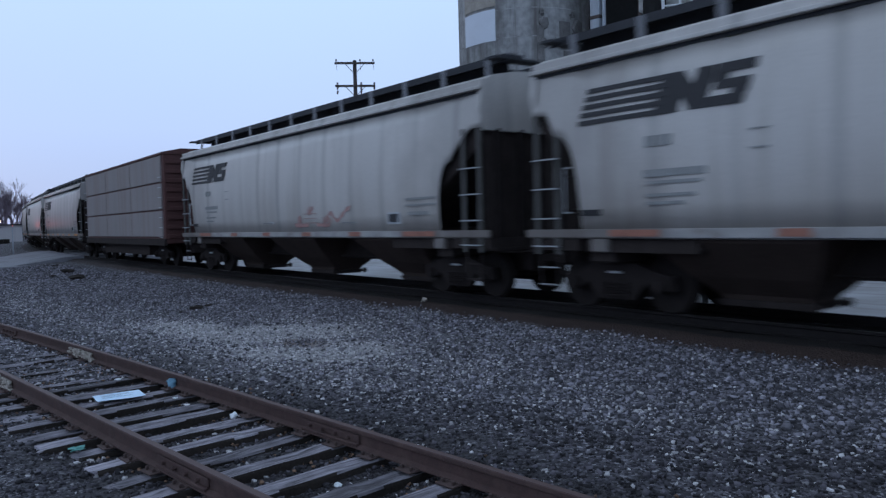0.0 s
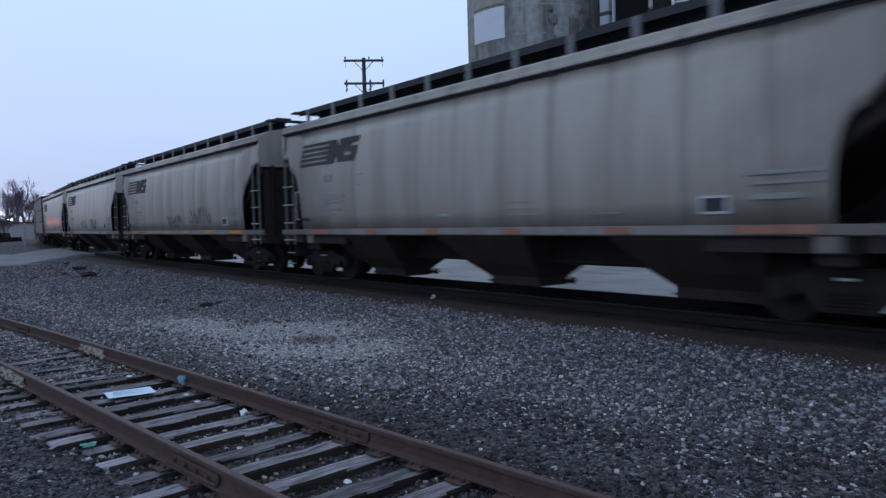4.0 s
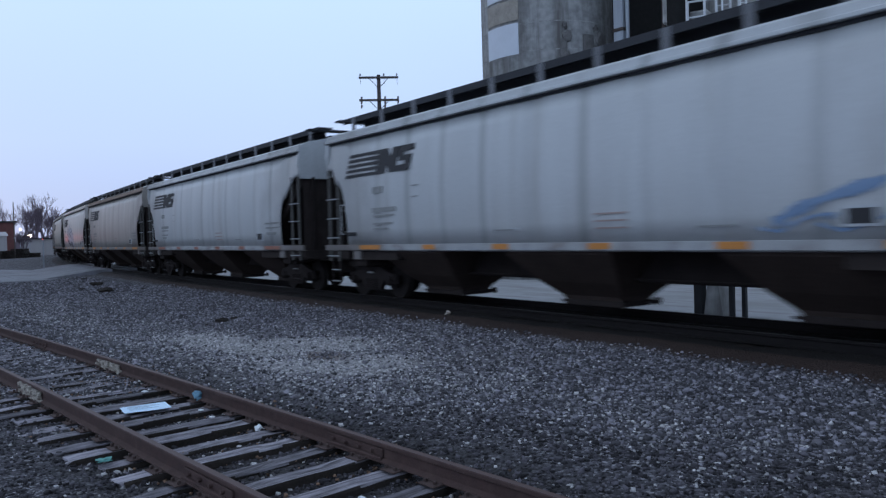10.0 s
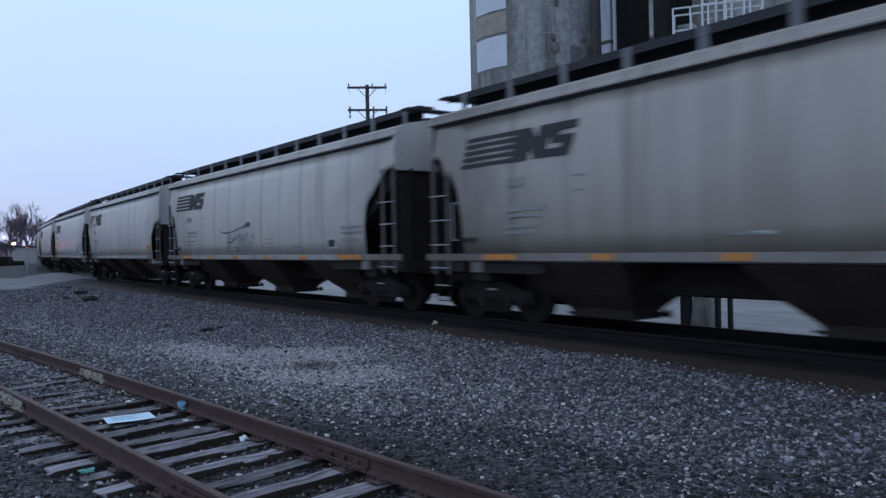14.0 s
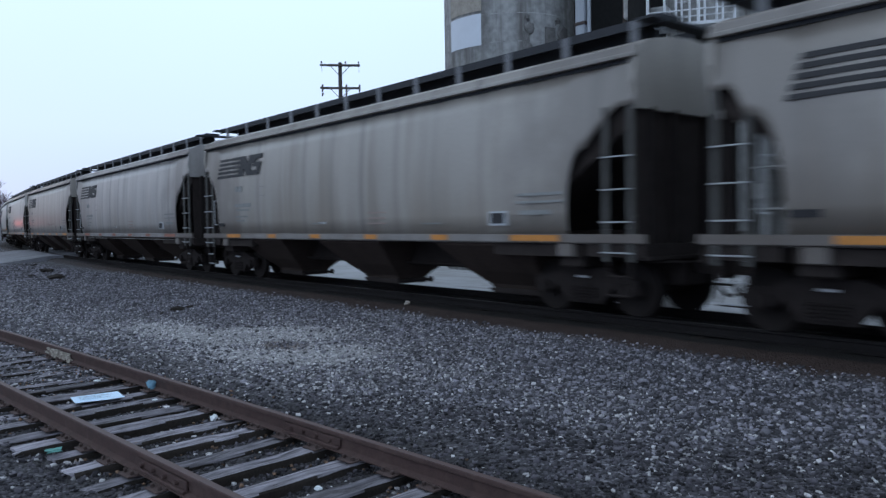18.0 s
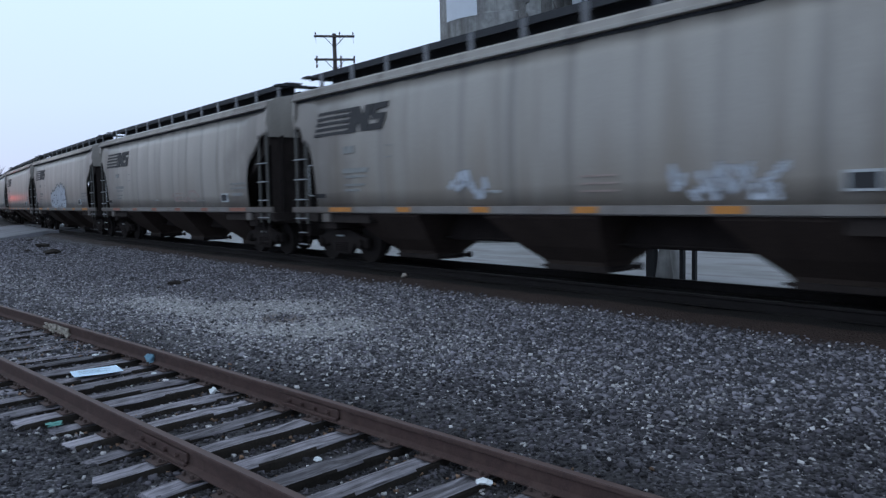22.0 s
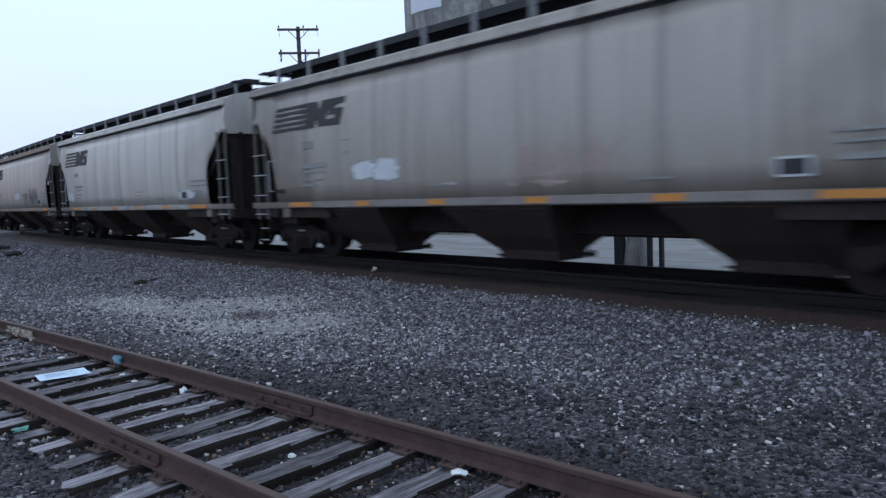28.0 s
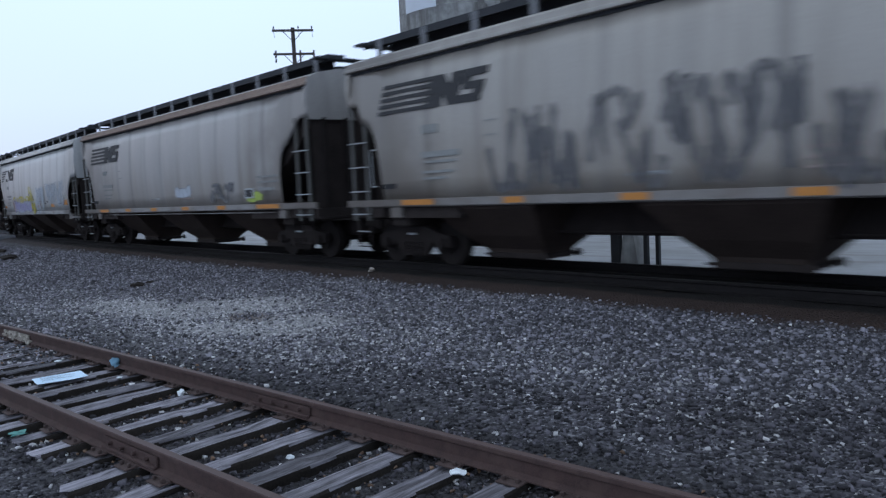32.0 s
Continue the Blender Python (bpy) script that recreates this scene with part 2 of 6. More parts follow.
BARK = mat("bark", (0.14, 0.108, 0.13), 0.95, vary=0.4, scale=4, grain=30)
BRICK_RED = mat("red_brick", (0.13, 0.052, 0.048), 0.9, vary=0.3, scale=2, grain=20)
SHED_WHITE = mat("shed_siding", (0.37, 0.355, 0.36), 0.8, vary=0.12, scale=1, grain=10, streak=True)
ROAD = mat("worn_concrete_road", (0.21, 0.21, 0.23), 0.85, vary=0.2, scale=0.6, grain=12, dirt=(0.12, 0.118, 0.125), dirt_amount=0.45, dirt_scale=0.5)
PAPER = mat("damp_paper", (0.66, 0.84, 1.0), 0.7, vary=0.06, scale=10, grain=60)
PAPER_INK = mat("faded_print", (0.42, 0.52, 0.60), 0.7, vary=0.2, scale=20)
RAG = mat("blue_plastic_rag", (0.14, 0.28, 0.38), 0.6, vary=0.35, scale=12, grain=40, bump=0.6)
LITTER = mat("white_litter", (0.72, 0.76, 0.78), 0.7, vary=0.15, scale=15)
LEAF = mat("dead_leaf", (0.17, 0.105, 0.07), 0.9, vary=0.4, scale=20, per_island=0.6)
TEAL = mat("teal_scrap", (0.10, 0.28, 0.25), 0.7, vary=0.3, scale=15)
LAMPGLOW = glow("lamp_glow", (1.0, 0.80, 0.55), 12)
REDGLOW = glow("red_signal", (1.0, 0.08, 0.06), 3)

# train paint
GREYS = {"clean": (0.505, 0.48, 0.45), "grey": (0.362, 0.343, 0.33), "tan": (0.342, 0.313, 0.282), "white": (0.485, 0.485, 0.48), "cool": (0.495, 0.515, 0.525)}
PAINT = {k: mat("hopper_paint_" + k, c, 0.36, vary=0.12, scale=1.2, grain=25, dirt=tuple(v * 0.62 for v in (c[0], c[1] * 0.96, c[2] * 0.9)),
                dirt_amount=0.22 if k in ("clean", "white", "cool") else 0.36, dirt_scale=0.8, streak=True, spec=0.8, posts=1.352, dust_shade=0.16 if k == "cool" else 0.34 if k in ("clean", "white", "cool") else 0.6, per_object=0.05, bump=0.06, ends=0.35 if k in ("clean", "white", "cool") else 0.62) for k, c in GREYS.items()}
END_PAINT = {k: mat("end_paint_" + k, tuple(v * 0.95 for v in c), 0.5, vary=0.15, scale=1.5, grain=25, dirt=tuple(v * 0.6 for v in c), dirt_amount=0.4, dirt_scale=1.2, streak=True, per_object=0.06, bump=0.05)
             for k, c in GREYS.items()}
SILLS = {k: mat("sill_paint_" + k, c, 0.6, vary=0.2, scale=3, grain=30, dirt=(0.17, 0.14, 0.125), dirt_amount=0.45, dirt_scale=2, ends=0.85)
         for k, c in {"clean": (0.33, 0.32, 0.31), "grey": (0.255, 0.242, 0.234), "tan": (0.215, 0.198, 0.186), "white": (0.36, 0.35, 0.345), "cool": (0.35, 0.355, 0.36)}.items()}
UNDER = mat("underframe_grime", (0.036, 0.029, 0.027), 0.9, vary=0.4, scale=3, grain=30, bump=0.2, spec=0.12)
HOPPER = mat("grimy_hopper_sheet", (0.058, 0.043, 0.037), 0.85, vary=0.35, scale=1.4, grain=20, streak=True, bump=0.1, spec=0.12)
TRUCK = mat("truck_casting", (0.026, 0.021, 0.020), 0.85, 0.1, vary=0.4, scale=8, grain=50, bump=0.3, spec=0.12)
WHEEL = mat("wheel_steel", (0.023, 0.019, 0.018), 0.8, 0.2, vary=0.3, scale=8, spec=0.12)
DECK = mat("galvanised_walkway", (0.05, 0.052, 0.058), 0.7, 0.3, vary=0.25, scale=4, grain=60, spec=0.12)
STILE = mat("grimy_ladder_steel", (0.078, 0.075, 0.070), 0.75, vary=0.3, scale=5)
EAVE_RUST = mat("rust_stained_eave", (0.27, 0.20, 0.165), 0.75, vary=0.35, scale=3, grain=30)
BRACKET = mat("bracket_paint", (0.18, 0.185, 0.20), 0.7, vary=0.15, scale=4)
RUNG = mat("handrail_steel", (0.40, 0.41, 0.42), 0.5, 0.3, vary=0.2, scale=9)
GEAR = mat("pale_brake_gear", (0.30, 0.295, 0.285), 0.65, vary=0.3, scale=6, grain=30, dirt=(0.12, 0.10, 0.09), dirt_amount=0.4, dirt_scale=6)
INK = mat("black_lettering", (0.022, 0.022, 0.025), 0.6, vary=0.25, scale=6)
INK_FADE = mat("faded_lettering", (0.26, 0.265, 0.26), 0.7, vary=0.3, scale=8)
ORANGE = mat("orange_reflector", (0.52, 0.21, 0.045), 0.5, vary=0.2, scale=8)
RUSTRED = mat("dull_red_reflector", (0.30, 0.13, 0.09), 0.7, vary=0.35, scale=6)
FADED_RED = mat("faded_red_stencil", (0.36, 0.28, 0.255), 0.7, vary=0.3, scale=8)
FRAME_WHITE = mat("worn_white_frame", (0.46, 0.48, 0.50), 0.7, vary=0.2, scale=6)
BROWN_CAR = mat("brown_car_paint", (0.085, 0.036, 0.032), 0.75, vary=0.3, scale=1.5, grain=25, streak=True)
GREY_DOOR = mat("grey_plug_door", (0.25, 0.225, 0.22), 0.7, vary=0.15, scale=1.2, grain=20, dirt=(0.22, 0.17, 0.16), dirt_amount=0.5, dirt_scale=0.9, streak=True)


def spray(name, c, vary=0.15, cover=0.92):
    """Sprayed paint: thick in the middle of a stroke, a broken mist at its rim."""
    m = mat(name, c, 0.55, vary=vary, scale=3, grain=20, bump=0)
    n, l = m.node_tree.nodes, m.node_tree.links
    at_ = n.new("ShaderNodeAttribute")
    at_.attribute_name = "overspray"
    nz = n.new("ShaderNodeTexNoise")
    nz.inputs["Scale"].default_value, nz.inputs["Detail"].default_value = 11, 5
    co = n.new("ShaderNodeTexCoord")
    l.new(co.outputs["Object"], nz.inputs["Vector"])
    ad = n.new("ShaderNodeMath")
    ad.operation = "MULTIPLY_ADD"
    ad.inputs[1].default_value = 0.9
    l.new(nz.outputs["Fac"], ad.inputs[0])
    l.new(at_.outputs["Fac"], ad.inputs[2])
    mr = n.new("ShaderNodeMapRange")
    mr.interpolation_type = "SMOOTHSTEP"
    mr.inputs["From Min"].default_value, mr.inputs["From Max"].default_value, mr.inputs["To Max"].default_value = 0.55, 1.25, cover
    l.new(ad.outputs[0], mr.inputs["Value"])
    l.new(mr.outputs[0], n["Principled BSDF"].inputs["Alpha"])
    return m


S_WHITE, S_BLACK, S_BLUE = spray("spray_white", (0.58, 0.61, 0.65)), spray("spray_black", (0.05, 0.05, 0.06)), spray("spray_blue", (0.20, 0.30, 0.46))
S_GREY, S_GREEN, S_YELLOW = spray("spray_grey", (0.16, 0.16, 0.17)), spray("spray_green", (0.40, 0.50, 0.11)), spray("spray_yellow", (0.60, 0.52, 0.10))
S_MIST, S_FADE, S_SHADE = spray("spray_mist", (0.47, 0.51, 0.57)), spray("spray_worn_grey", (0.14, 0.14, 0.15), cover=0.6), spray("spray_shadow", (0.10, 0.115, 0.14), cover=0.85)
S_LILAC, S_PALEB = spray("spray_lilac", (0.40, 0.40, 0.56)), spray("spray_pale_blue", (0.47, 0.505, 0.56))
S_PURPLE, S_PINK, S_RED = spray("spray_purple", (0.33, 0.31, 0.50)), spray("spray_pink", (0.44, 0.34, 0.32)), spray("spray_red", (0.42, 0.24, 0.22))


# ---- mesh helpers ----
def mesh_ob(name, bm, material, parent=None, smooth=False):
    me = bpy.data.meshes.new(name)
    if smooth:
        for f in bm.faces:
            f.smooth = True
    bm.to_mesh(me)
    bm.free()
    for mm in (material if isinstance(material, (list, tuple)) else [material]):
        me.materials.append(mm)
    ob = new(name, me)
    if parent:
        ob.parent = parent
    return ob


def part(name, bm, material, parent, label="", smooth=False):
    ob = mesh_ob(name, bm, material, parent, smooth)
    if label:
        ob["label"] = label
    return ob


def box(bm, x0, x1, y0, y1, z0, z1, bevel=0.0, m=None):
    r = bmesh.ops.create_cube(bm, size=1)["verts"]
    for v in r:
        v.co = Vector((x0 + (v.co.x + 0.5) * (x1 - x0), y0 + (v.co.y + 0.5) * (y1 - y0), z0 + (v.co.z + 0.5) * (z1 - z0)))
    if bevel:
        es = list({e for v in r for e in v.link_edges})
        r = list({v for f in bmesh.ops.bevel(bm, geom=es, offset=bevel, segments=1, affect="EDGES")["faces"] for v in f.verts} | {v for v in r if v.is_valid})
    if m is not None:
        for v in r:
            v.co = m @ v.co
    return r


def boxes(*dims, bevel=0.0):
    bm = bmesh.new()
    for d in dims:
        box(bm, *d, bevel=bevel)
    return bm


def rod(bm, a, b, r, seg=6, r2=None):
    a, b = Vector(a), Vector(b)
    q = (b - a).to_track_quat("Z", "Y")
    u, v = q @ Vector((1, 0, 0)), q @ Vector((0, 1, 0))
    turns = [(math.cos(2 * math.pi * k / seg), math.sin(2 * math.pi * k / seg)) for k in range(seg)]
    low = [bm.verts.new(a + (u * c + v * k) * r) for c, k in turns]
    high = [bm.verts.new(b + (u * c + v * k) * (r if r2 is None else r2)) for c, k in turns]
    for i in range(seg):
        j = (i + 1) % seg
        bm.faces.new((low[i], low[j], high[j], high[i]))
    bm.faces.new(low[::-1])
    bm.faces.new(high)


def sweep(bm, profile, stations):
    """A closed profile of (u, z), carried along stations of (x, y, ux, uy, dz)."""
    rings = []
    for x, y, ux, uy, dz in stations:
        rings.append([bm.verts.new((x + u * ux, y + u * uy, z + dz)) for u, z in profile])
    k = len(profile)
    for a, b in zip(rings, rings[1:]):
        for i in range(k):
            bm.faces.new((a[i], a[(i + 1) % k], b[(i + 1) % k], b[i]))
    bm.faces.new(rings[0])
    bm.faces.new(rings[-1][::-1])
    bmesh.ops.recalc_face_normals(bm, faces=bm.faces[:])


def prism(bm, pts, y0, y1):
    """A polygon in x, z, made solid from y0 to y1."""
    a = [bm.verts.new((x, y0, z)) for x, z in pts]
    b = [bm.verts.new((x, y1, z)) for x, z in pts]
    bm.faces.new(a)
    bm.faces.new(b[::-1])
    for i in range(len(pts)):
        j = (i + 1) % len(pts)
        bm.faces.new((a[j], a[i], b[i], b[j]))
    bmesh.ops.recalc_face_normals(bm, faces=bm.faces[:])


# ---- the main line: straight beside the camera, then a long curve away from it ----
YC, RAILZ, SC, RAD = 11.06, 0.49, -20.1, 546.0


def track(s):
    """The middle of the main track at the distance s along it, and its heading in radians (0: along +x)."""
    if s >= SC:
        return s, YC, 0.0
    th = (SC - s) / RAD
    return SC - RAD * math.sin(th), YC + RAD * (1 - math.cos(th)), -th


def lateral(x, y):
    """How far a place lies beyond the middle of the main track."""
    return np.where(x >= SC, y - YC, RAD - np.hypot(x - SC, y - YC - RAD))


# ---- ground ----
def smooth(a, b, v):
    k = np.clip((v - a) / (b - a), 0, 1)
    return k * k * (3 - 2 * k)


SIDE = 5.63      # the siding's turn against the main line
SDX, SDY = math.cos(radians(SIDE)), math.sin(radians(SIDE))


def siding_across(x, y):
    xs = x * SDX + y * SDY
    return y * SDX - x * SDY + 0.0012 * np.maximum(0, -8 - xs) ** 2 - 3.40


def ground_z(x, y):
    x, y = np.asarray(x, float), np.asarray(y, float)
    u = lateral(x, y)
    z = 0.17 * smooth(-5.5, -2.1, u) * (1 - smooth(1.9, 3.2, u)) + 0.165 * smooth(-2.0, -1.35, u) * (1 - smooth(1.3, 2.2, u))
    s = siding_across(x, y)
    bed = np.exp(-(s / 1.35) ** 4) * smooth(-70, -40, x)
    near = smooth(-12.5, -9.5, x * SDX + y * SDY)
    z = z - 0.03 * smooth(-55, -48, x) - bed * (0.0 + 0.06 * near)
    wob = 0.016 * np.sin(1.9 * x + 0.7 * y) * np.sin(1.3 * y - 0.5 * x + 1) + 0.012 * np.sin(4.1 * x - 2.2 * y) * np.sin(3.3 * y + 1.7 * x)
    # the gravel lies over the far ends of the siding's ties
    z = z + 0.065 * smooth(0.84, 1.10, s) * (1 - smooth(2.2, 3.8, s)) * smooth(-30, -20, x)
    return z + wob * smooth(-46, -40, x) * (1 - smooth(1.0, 2.0, u))


# two lobes of spilled limestone: middle, half sizes and turn
LOBES = ((-13.7, 6.0, 2.3, 1.05, 36), (-10.9, 5.8, 1.4, 1.05, 51), (-15.6, 5.3, 1.2, 0.7, 10))


def ground_material():
    m = bpy.data.materials.new("ground_gravel")
    m.use_nodes = True
    n, l = m.node_tree.nodes, m.node_tree.links
    b = n["Principled BSDF"]
    geo = n.new("ShaderNodeNewGeometry")
    pos = geo.outputs["Position"]

    def math_(op, a, c=None, d=None):
        k = n.new("ShaderNodeMath")
        k.operation = op
        for i, v in enumerate((a, c, d)):
            if v is not None:
                if isinstance(v, (int, float)):
                    k.inputs[i].default_value = v
                else:
                    l.new(v, k.inputs[i])
        return k.outputs[0]

    def noise_(scale, detail=5, rough=0.6):
        k = n.new("ShaderNodeTexNoise")
        k.inputs["Scale"].default_value, k.inputs["Detail"].default_value, k.inputs["Roughness"].default_value = scale, detail, rough
        l.new(pos, k.inputs["Vector"])
        return k.outputs["Fac"]

    def step_(v, a, c):
        k = n.new("ShaderNodeMapRange")
        k.interpolation_type = "SMOOTHSTEP"
        k.inputs["From Min"].default_value, k.inputs["From Max"].default_value = a, c
        l.new(v, k.inputs["Value"])
        return k.outputs[0]

    def mix_(f, a, c):
        k = n.new("ShaderNodeMix")
        k.data_type = "RGBA"
        l.new(f, k.inputs[0])
        for i, v in ((6, a), (7, c)):
            if isinstance(v, tuple):
                k.inputs[i].default_value = (*v, 1)
            else:
                l.new(v, k.inputs[i])
        return k.outputs[2]

    sep = n.new("ShaderNodeSeparateXYZ")
    l.new(pos, sep.inputs[0])
    X, Y = sep.outputs["X"], sep.outputs["Y"]
    dx, dy = math_("SUBTRACT", X, SC), math_("SUBTRACT", Y, YC + RAD)
    dist = math_("SQRT", math_("ADD", math_("MULTIPLY", dx, dx), math_("MULTIPLY", dy, dy)))
    u_curve = math_("SUBTRACT", RAD, dist)
    u_line = math_("SUBTRACT", Y, YC)
    right = math_("GREATER_THAN", X, SC)
    u = math_("ADD", math_("MULTIPLY", u_line, right), math_("MULTIPLY", u_curve, math_("SUBTRACT", 1.0, right)))
    wob = math_("MULTIPLY_ADD", noise_(1.6), 0.5, -0.25)
    uw = math_("ADD", u, wob)
    vor = n.new("ShaderNodeTexVoronoi")
    vor.inputs["Scale"].default_value = 33
    l.new(pos, vor.inputs["Vector"])
    cell = n.new("ShaderNodeSeparateColor")
    l.new(vor.outputs["Color"], cell.inputs[0])
    rampv = n.new("ShaderNodeValToRGB")
    el = rampv.color_ramp.elements
    el[0].position, el[0].color = 0.0, (0.025, 0.024, 0.027, 1)
    el[1].position, el[1].color = 1.0, (0.36, 0.35, 0.375, 1)
    k = el.new(0.55)
    k.color = (0.086, 0.082, 0.093, 1)
    k = el.new(0.85)
    k.color = (0.165, 0.158, 0.178, 1)
    l.new(cell.outputs[0], rampv.inputs[0])
    col = rampv.outputs[0]
    col = mix_(math_("MULTIPLY", step_(noise_(0.45), 0.5, 0.68), 0.45), col, (0.05, 0.046, 0.044))
    # pale crushed limestone spread on the middle of the strip
    def lobe(cx, cy, rx, ry, turn):
        c, q = math.cos(radians(turn)), math.sin(radians(turn))
        ax, ay = math_("SUBTRACT", X, cx), math_("SUBTRACT", Y, cy)
        ex = math_("DIVIDE", math_("ADD", math_("MULTIPLY", ax, c), math_("MULTIPLY", ay, q)), rx)
        ey = math_("DIVIDE", math_("SUBTRACT", math_("MULTIPLY", ay, c), math_("MULTIPLY", ax, q)), ry)
        return math_("ADD", math_("MULTIPLY", ex, ex), math_("MULTIPLY", ey, ey))

    ell = lobe(*LOBES[0])
    for lb in LOBES[1:]:
        ell = math_("MINIMUM", ell, lobe(*lb))
    rag_ = math_("MULTIPLY_ADD", noise_(1.9), 2.4, -1.2)
    pale = math_("MULTIPLY", step_(math_("ADD", ell, rag_), 1.25, 0.55), step_(cell.outputs[1], 0.0, 0.5))
    col = mix_(pale, col, (0.45, 0.435, 0.43))
    halo = step_(math_("ADD", math_("MULTIPLY", ell, 0.09), rag_), 1.2, 0.2)
    col = mix_(math_("MULTIPLY", halo, math_("MULTIPLY", step_(cell.outputs[1], 0.3, 0.9), 0.75)), col, (0.29, 0.28, 0.29))
    spot = step_(math_("ADD", lobe(-11.9, 6.1, 0.7, 0.36, 0), math_("MULTIPLY_ADD", noise_(5), 4, -2)), 1.2, 0.4)
    col = mix_(math_("MULTIPLY", spot, 0.6), col, (0.15, 0.11, 0.085))
    # black dirt between the siding's rails
    sa = math_("SUBTRACT", math_("SUBTRACT", math_("MULTIPLY", Y, SDX), math_("MULTIPLY", X, SDY)), 3.40)
    between = math_("MULTIPLY", step_(math_("ABSOLUTE", math_("ADD", sa, wob)), 1.55, 1.15), step_(X, -16, -10))
    col = mix_(math_("MULTIPLY", between, 0.6), col, mix_(noise_(14), (0.018, 0.017, 0.018), (0.08, 0.072, 0.068)))
    # fine dark cinders spill past the siding's rails
    spill = step_(math_("ABSOLUTE", math_("ADD", sa, math_("MULTIPLY", wob, 2.0))), 2.1, 1.3)
    col = mix_(math_("MULTIPLY", spill, 0.5), col, (0.032, 0.030, 0.033))
    # cinders along the main line
    bed = math_("MULTIPLY", step_(uw, -1.9, -1.66), step_(uw, 2.3, 1.9))
    cind = mix_(noise_(9), (0.024, 0.016, 0.014), (0.056, 0.037, 0.030))
    col = mix_(bed, col, cind)
    # oil-dark bed, blackened further to paint in the shadow around the rails
    oily_shade = math_("MULTIPLY", step_(math_("ADD", u, math_("MULTIPLY", wob, 0.25)), -1.40, -1.22), step_(u, 1.9, 1.5))
    col = mix_(oily_shade, col, mix_(noise_(12), (0.009, 0.008, 0.008), (0.022, 0.018, 0.016)))
    # pale lot beyond
    lot = step_(uw, 2.1, 2.6)
    lotc = mix_(step_(noise_(0.35), 0.35, 0.7), (0.44, 0.445, 0.46), (0.32, 0.315, 0.31))
    lotc = mix_(step_(noise_(5), 0.63, 0.75), lotc, (0.30, 0.29, 0.28))
    ruts = n.new("ShaderNodeTexNoise")
    ruts.inputs["Scale"].default_value, ruts.inputs["Detail"].default_value = 1.0, 5
    rmap = n.new("ShaderNodeMapping")
    rmap.inputs["Scale"].default_value = (0.25, 2.4, 1.0)
    l.new(pos, rmap.inputs[0])
    l.new(rmap.outputs[0], ruts.inputs["Vector"])
    lotc = mix_(math_("MULTIPLY", step_(ruts.outputs["Fac"], 0.52, 0.66), 0.7), lotc, (0.27, 0.25, 0.24))
    lotc = mix_(step_(X, -34, -60), lotc, (0.25, 0.24, 0.25))
    col = mix_(lot, col, lotc)
    # bare dirt and short dead grass towards the street
    dirt = math_("MULTIPLY", step_(X, -30, -50), math_("SUBTRACT", 1.0, lot))
    col = mix_(math_("MULTIPLY", dirt, 0.4), col, mix_(noise_(0.8), (0.06, 0.056, 0.060), (0.13, 0.122, 0.128)))
    l.new(col, b.inputs["Base Color"])
    b.inputs["Roughness"].default_value = 0.9
    b.inputs["Specular IOR Level"].default_value = 0.25
    bp = n.new("ShaderNodeBump")
    bp.inputs["Strength"].default_value, bp.inputs["Distance"].default_value = 0.9, 0.03
    hgt = math_("MULTIPLY", math_("SUBTRACT", 1.0, vor.outputs["Distance"]), math_("SUBTRACT", 1.0, lot))
    l.new(hgt, bp.inputs["Height"])
    l.new(bp.outputs[0], b.inputs["Normal"])
    return m


def axis(fine0, fine1, step, far):
    v = list(np.arange(fine0, fine1 + 1e-6, step))
    g, k = step, fine1
    while k < far:
        g *= 1.35
        k += g
        v.append(k)
    g, k = step, fine0
    while k > -far:
        g *= 1.35
        k -= g
        v.insert(0, k)
    return np.array(v)


gx, gy = axis(-46, 4, 0.16, 3800), axis(-1.5, 14.5, 0.13, 3800)
GXX, GYY = np.meshgrid(gx, gy)
GZZ = ground_z(GXX, GYY)
nx, ny = len(gx), len(gy)
gv = np.stack([GXX.ravel(), GYY.ravel(), GZZ.ravel()], 1)
ii = (np.arange(ny - 1)[:, None] * nx + np.arange(nx - 1)[None, :]).ravel()
gf = np.stack([ii, ii + 1, ii + nx + 1, ii + nx], 1)
gm = bpy.data.meshes.new("ground")
gm.from_pydata(gv.tolist(), [], gf.tolist())
gm.materials.append(ground_material())
for poly in gm.polygons:
    poly.use_smooth = True
tagged(new("ground", gm), "grey crushed-stone railway yard with a paler lot beyond the line", "ground", kind="structure")

# loose stones, too many to count
CHIP_V = np.array([(x, y, z) for z in (-1, 1) for y in (-1, 1) for x in (-1, 1)], float) * 0.72
CHIP_F = np.array([(0, 2, 1), (1, 2, 3), (4, 5, 6), (5, 7, 6), (0, 1, 4), (1, 5, 4), (2, 6, 3), (3, 6, 7), (0, 4, 2), (2, 4, 6), (1, 3, 5), (3, 7, 5)])


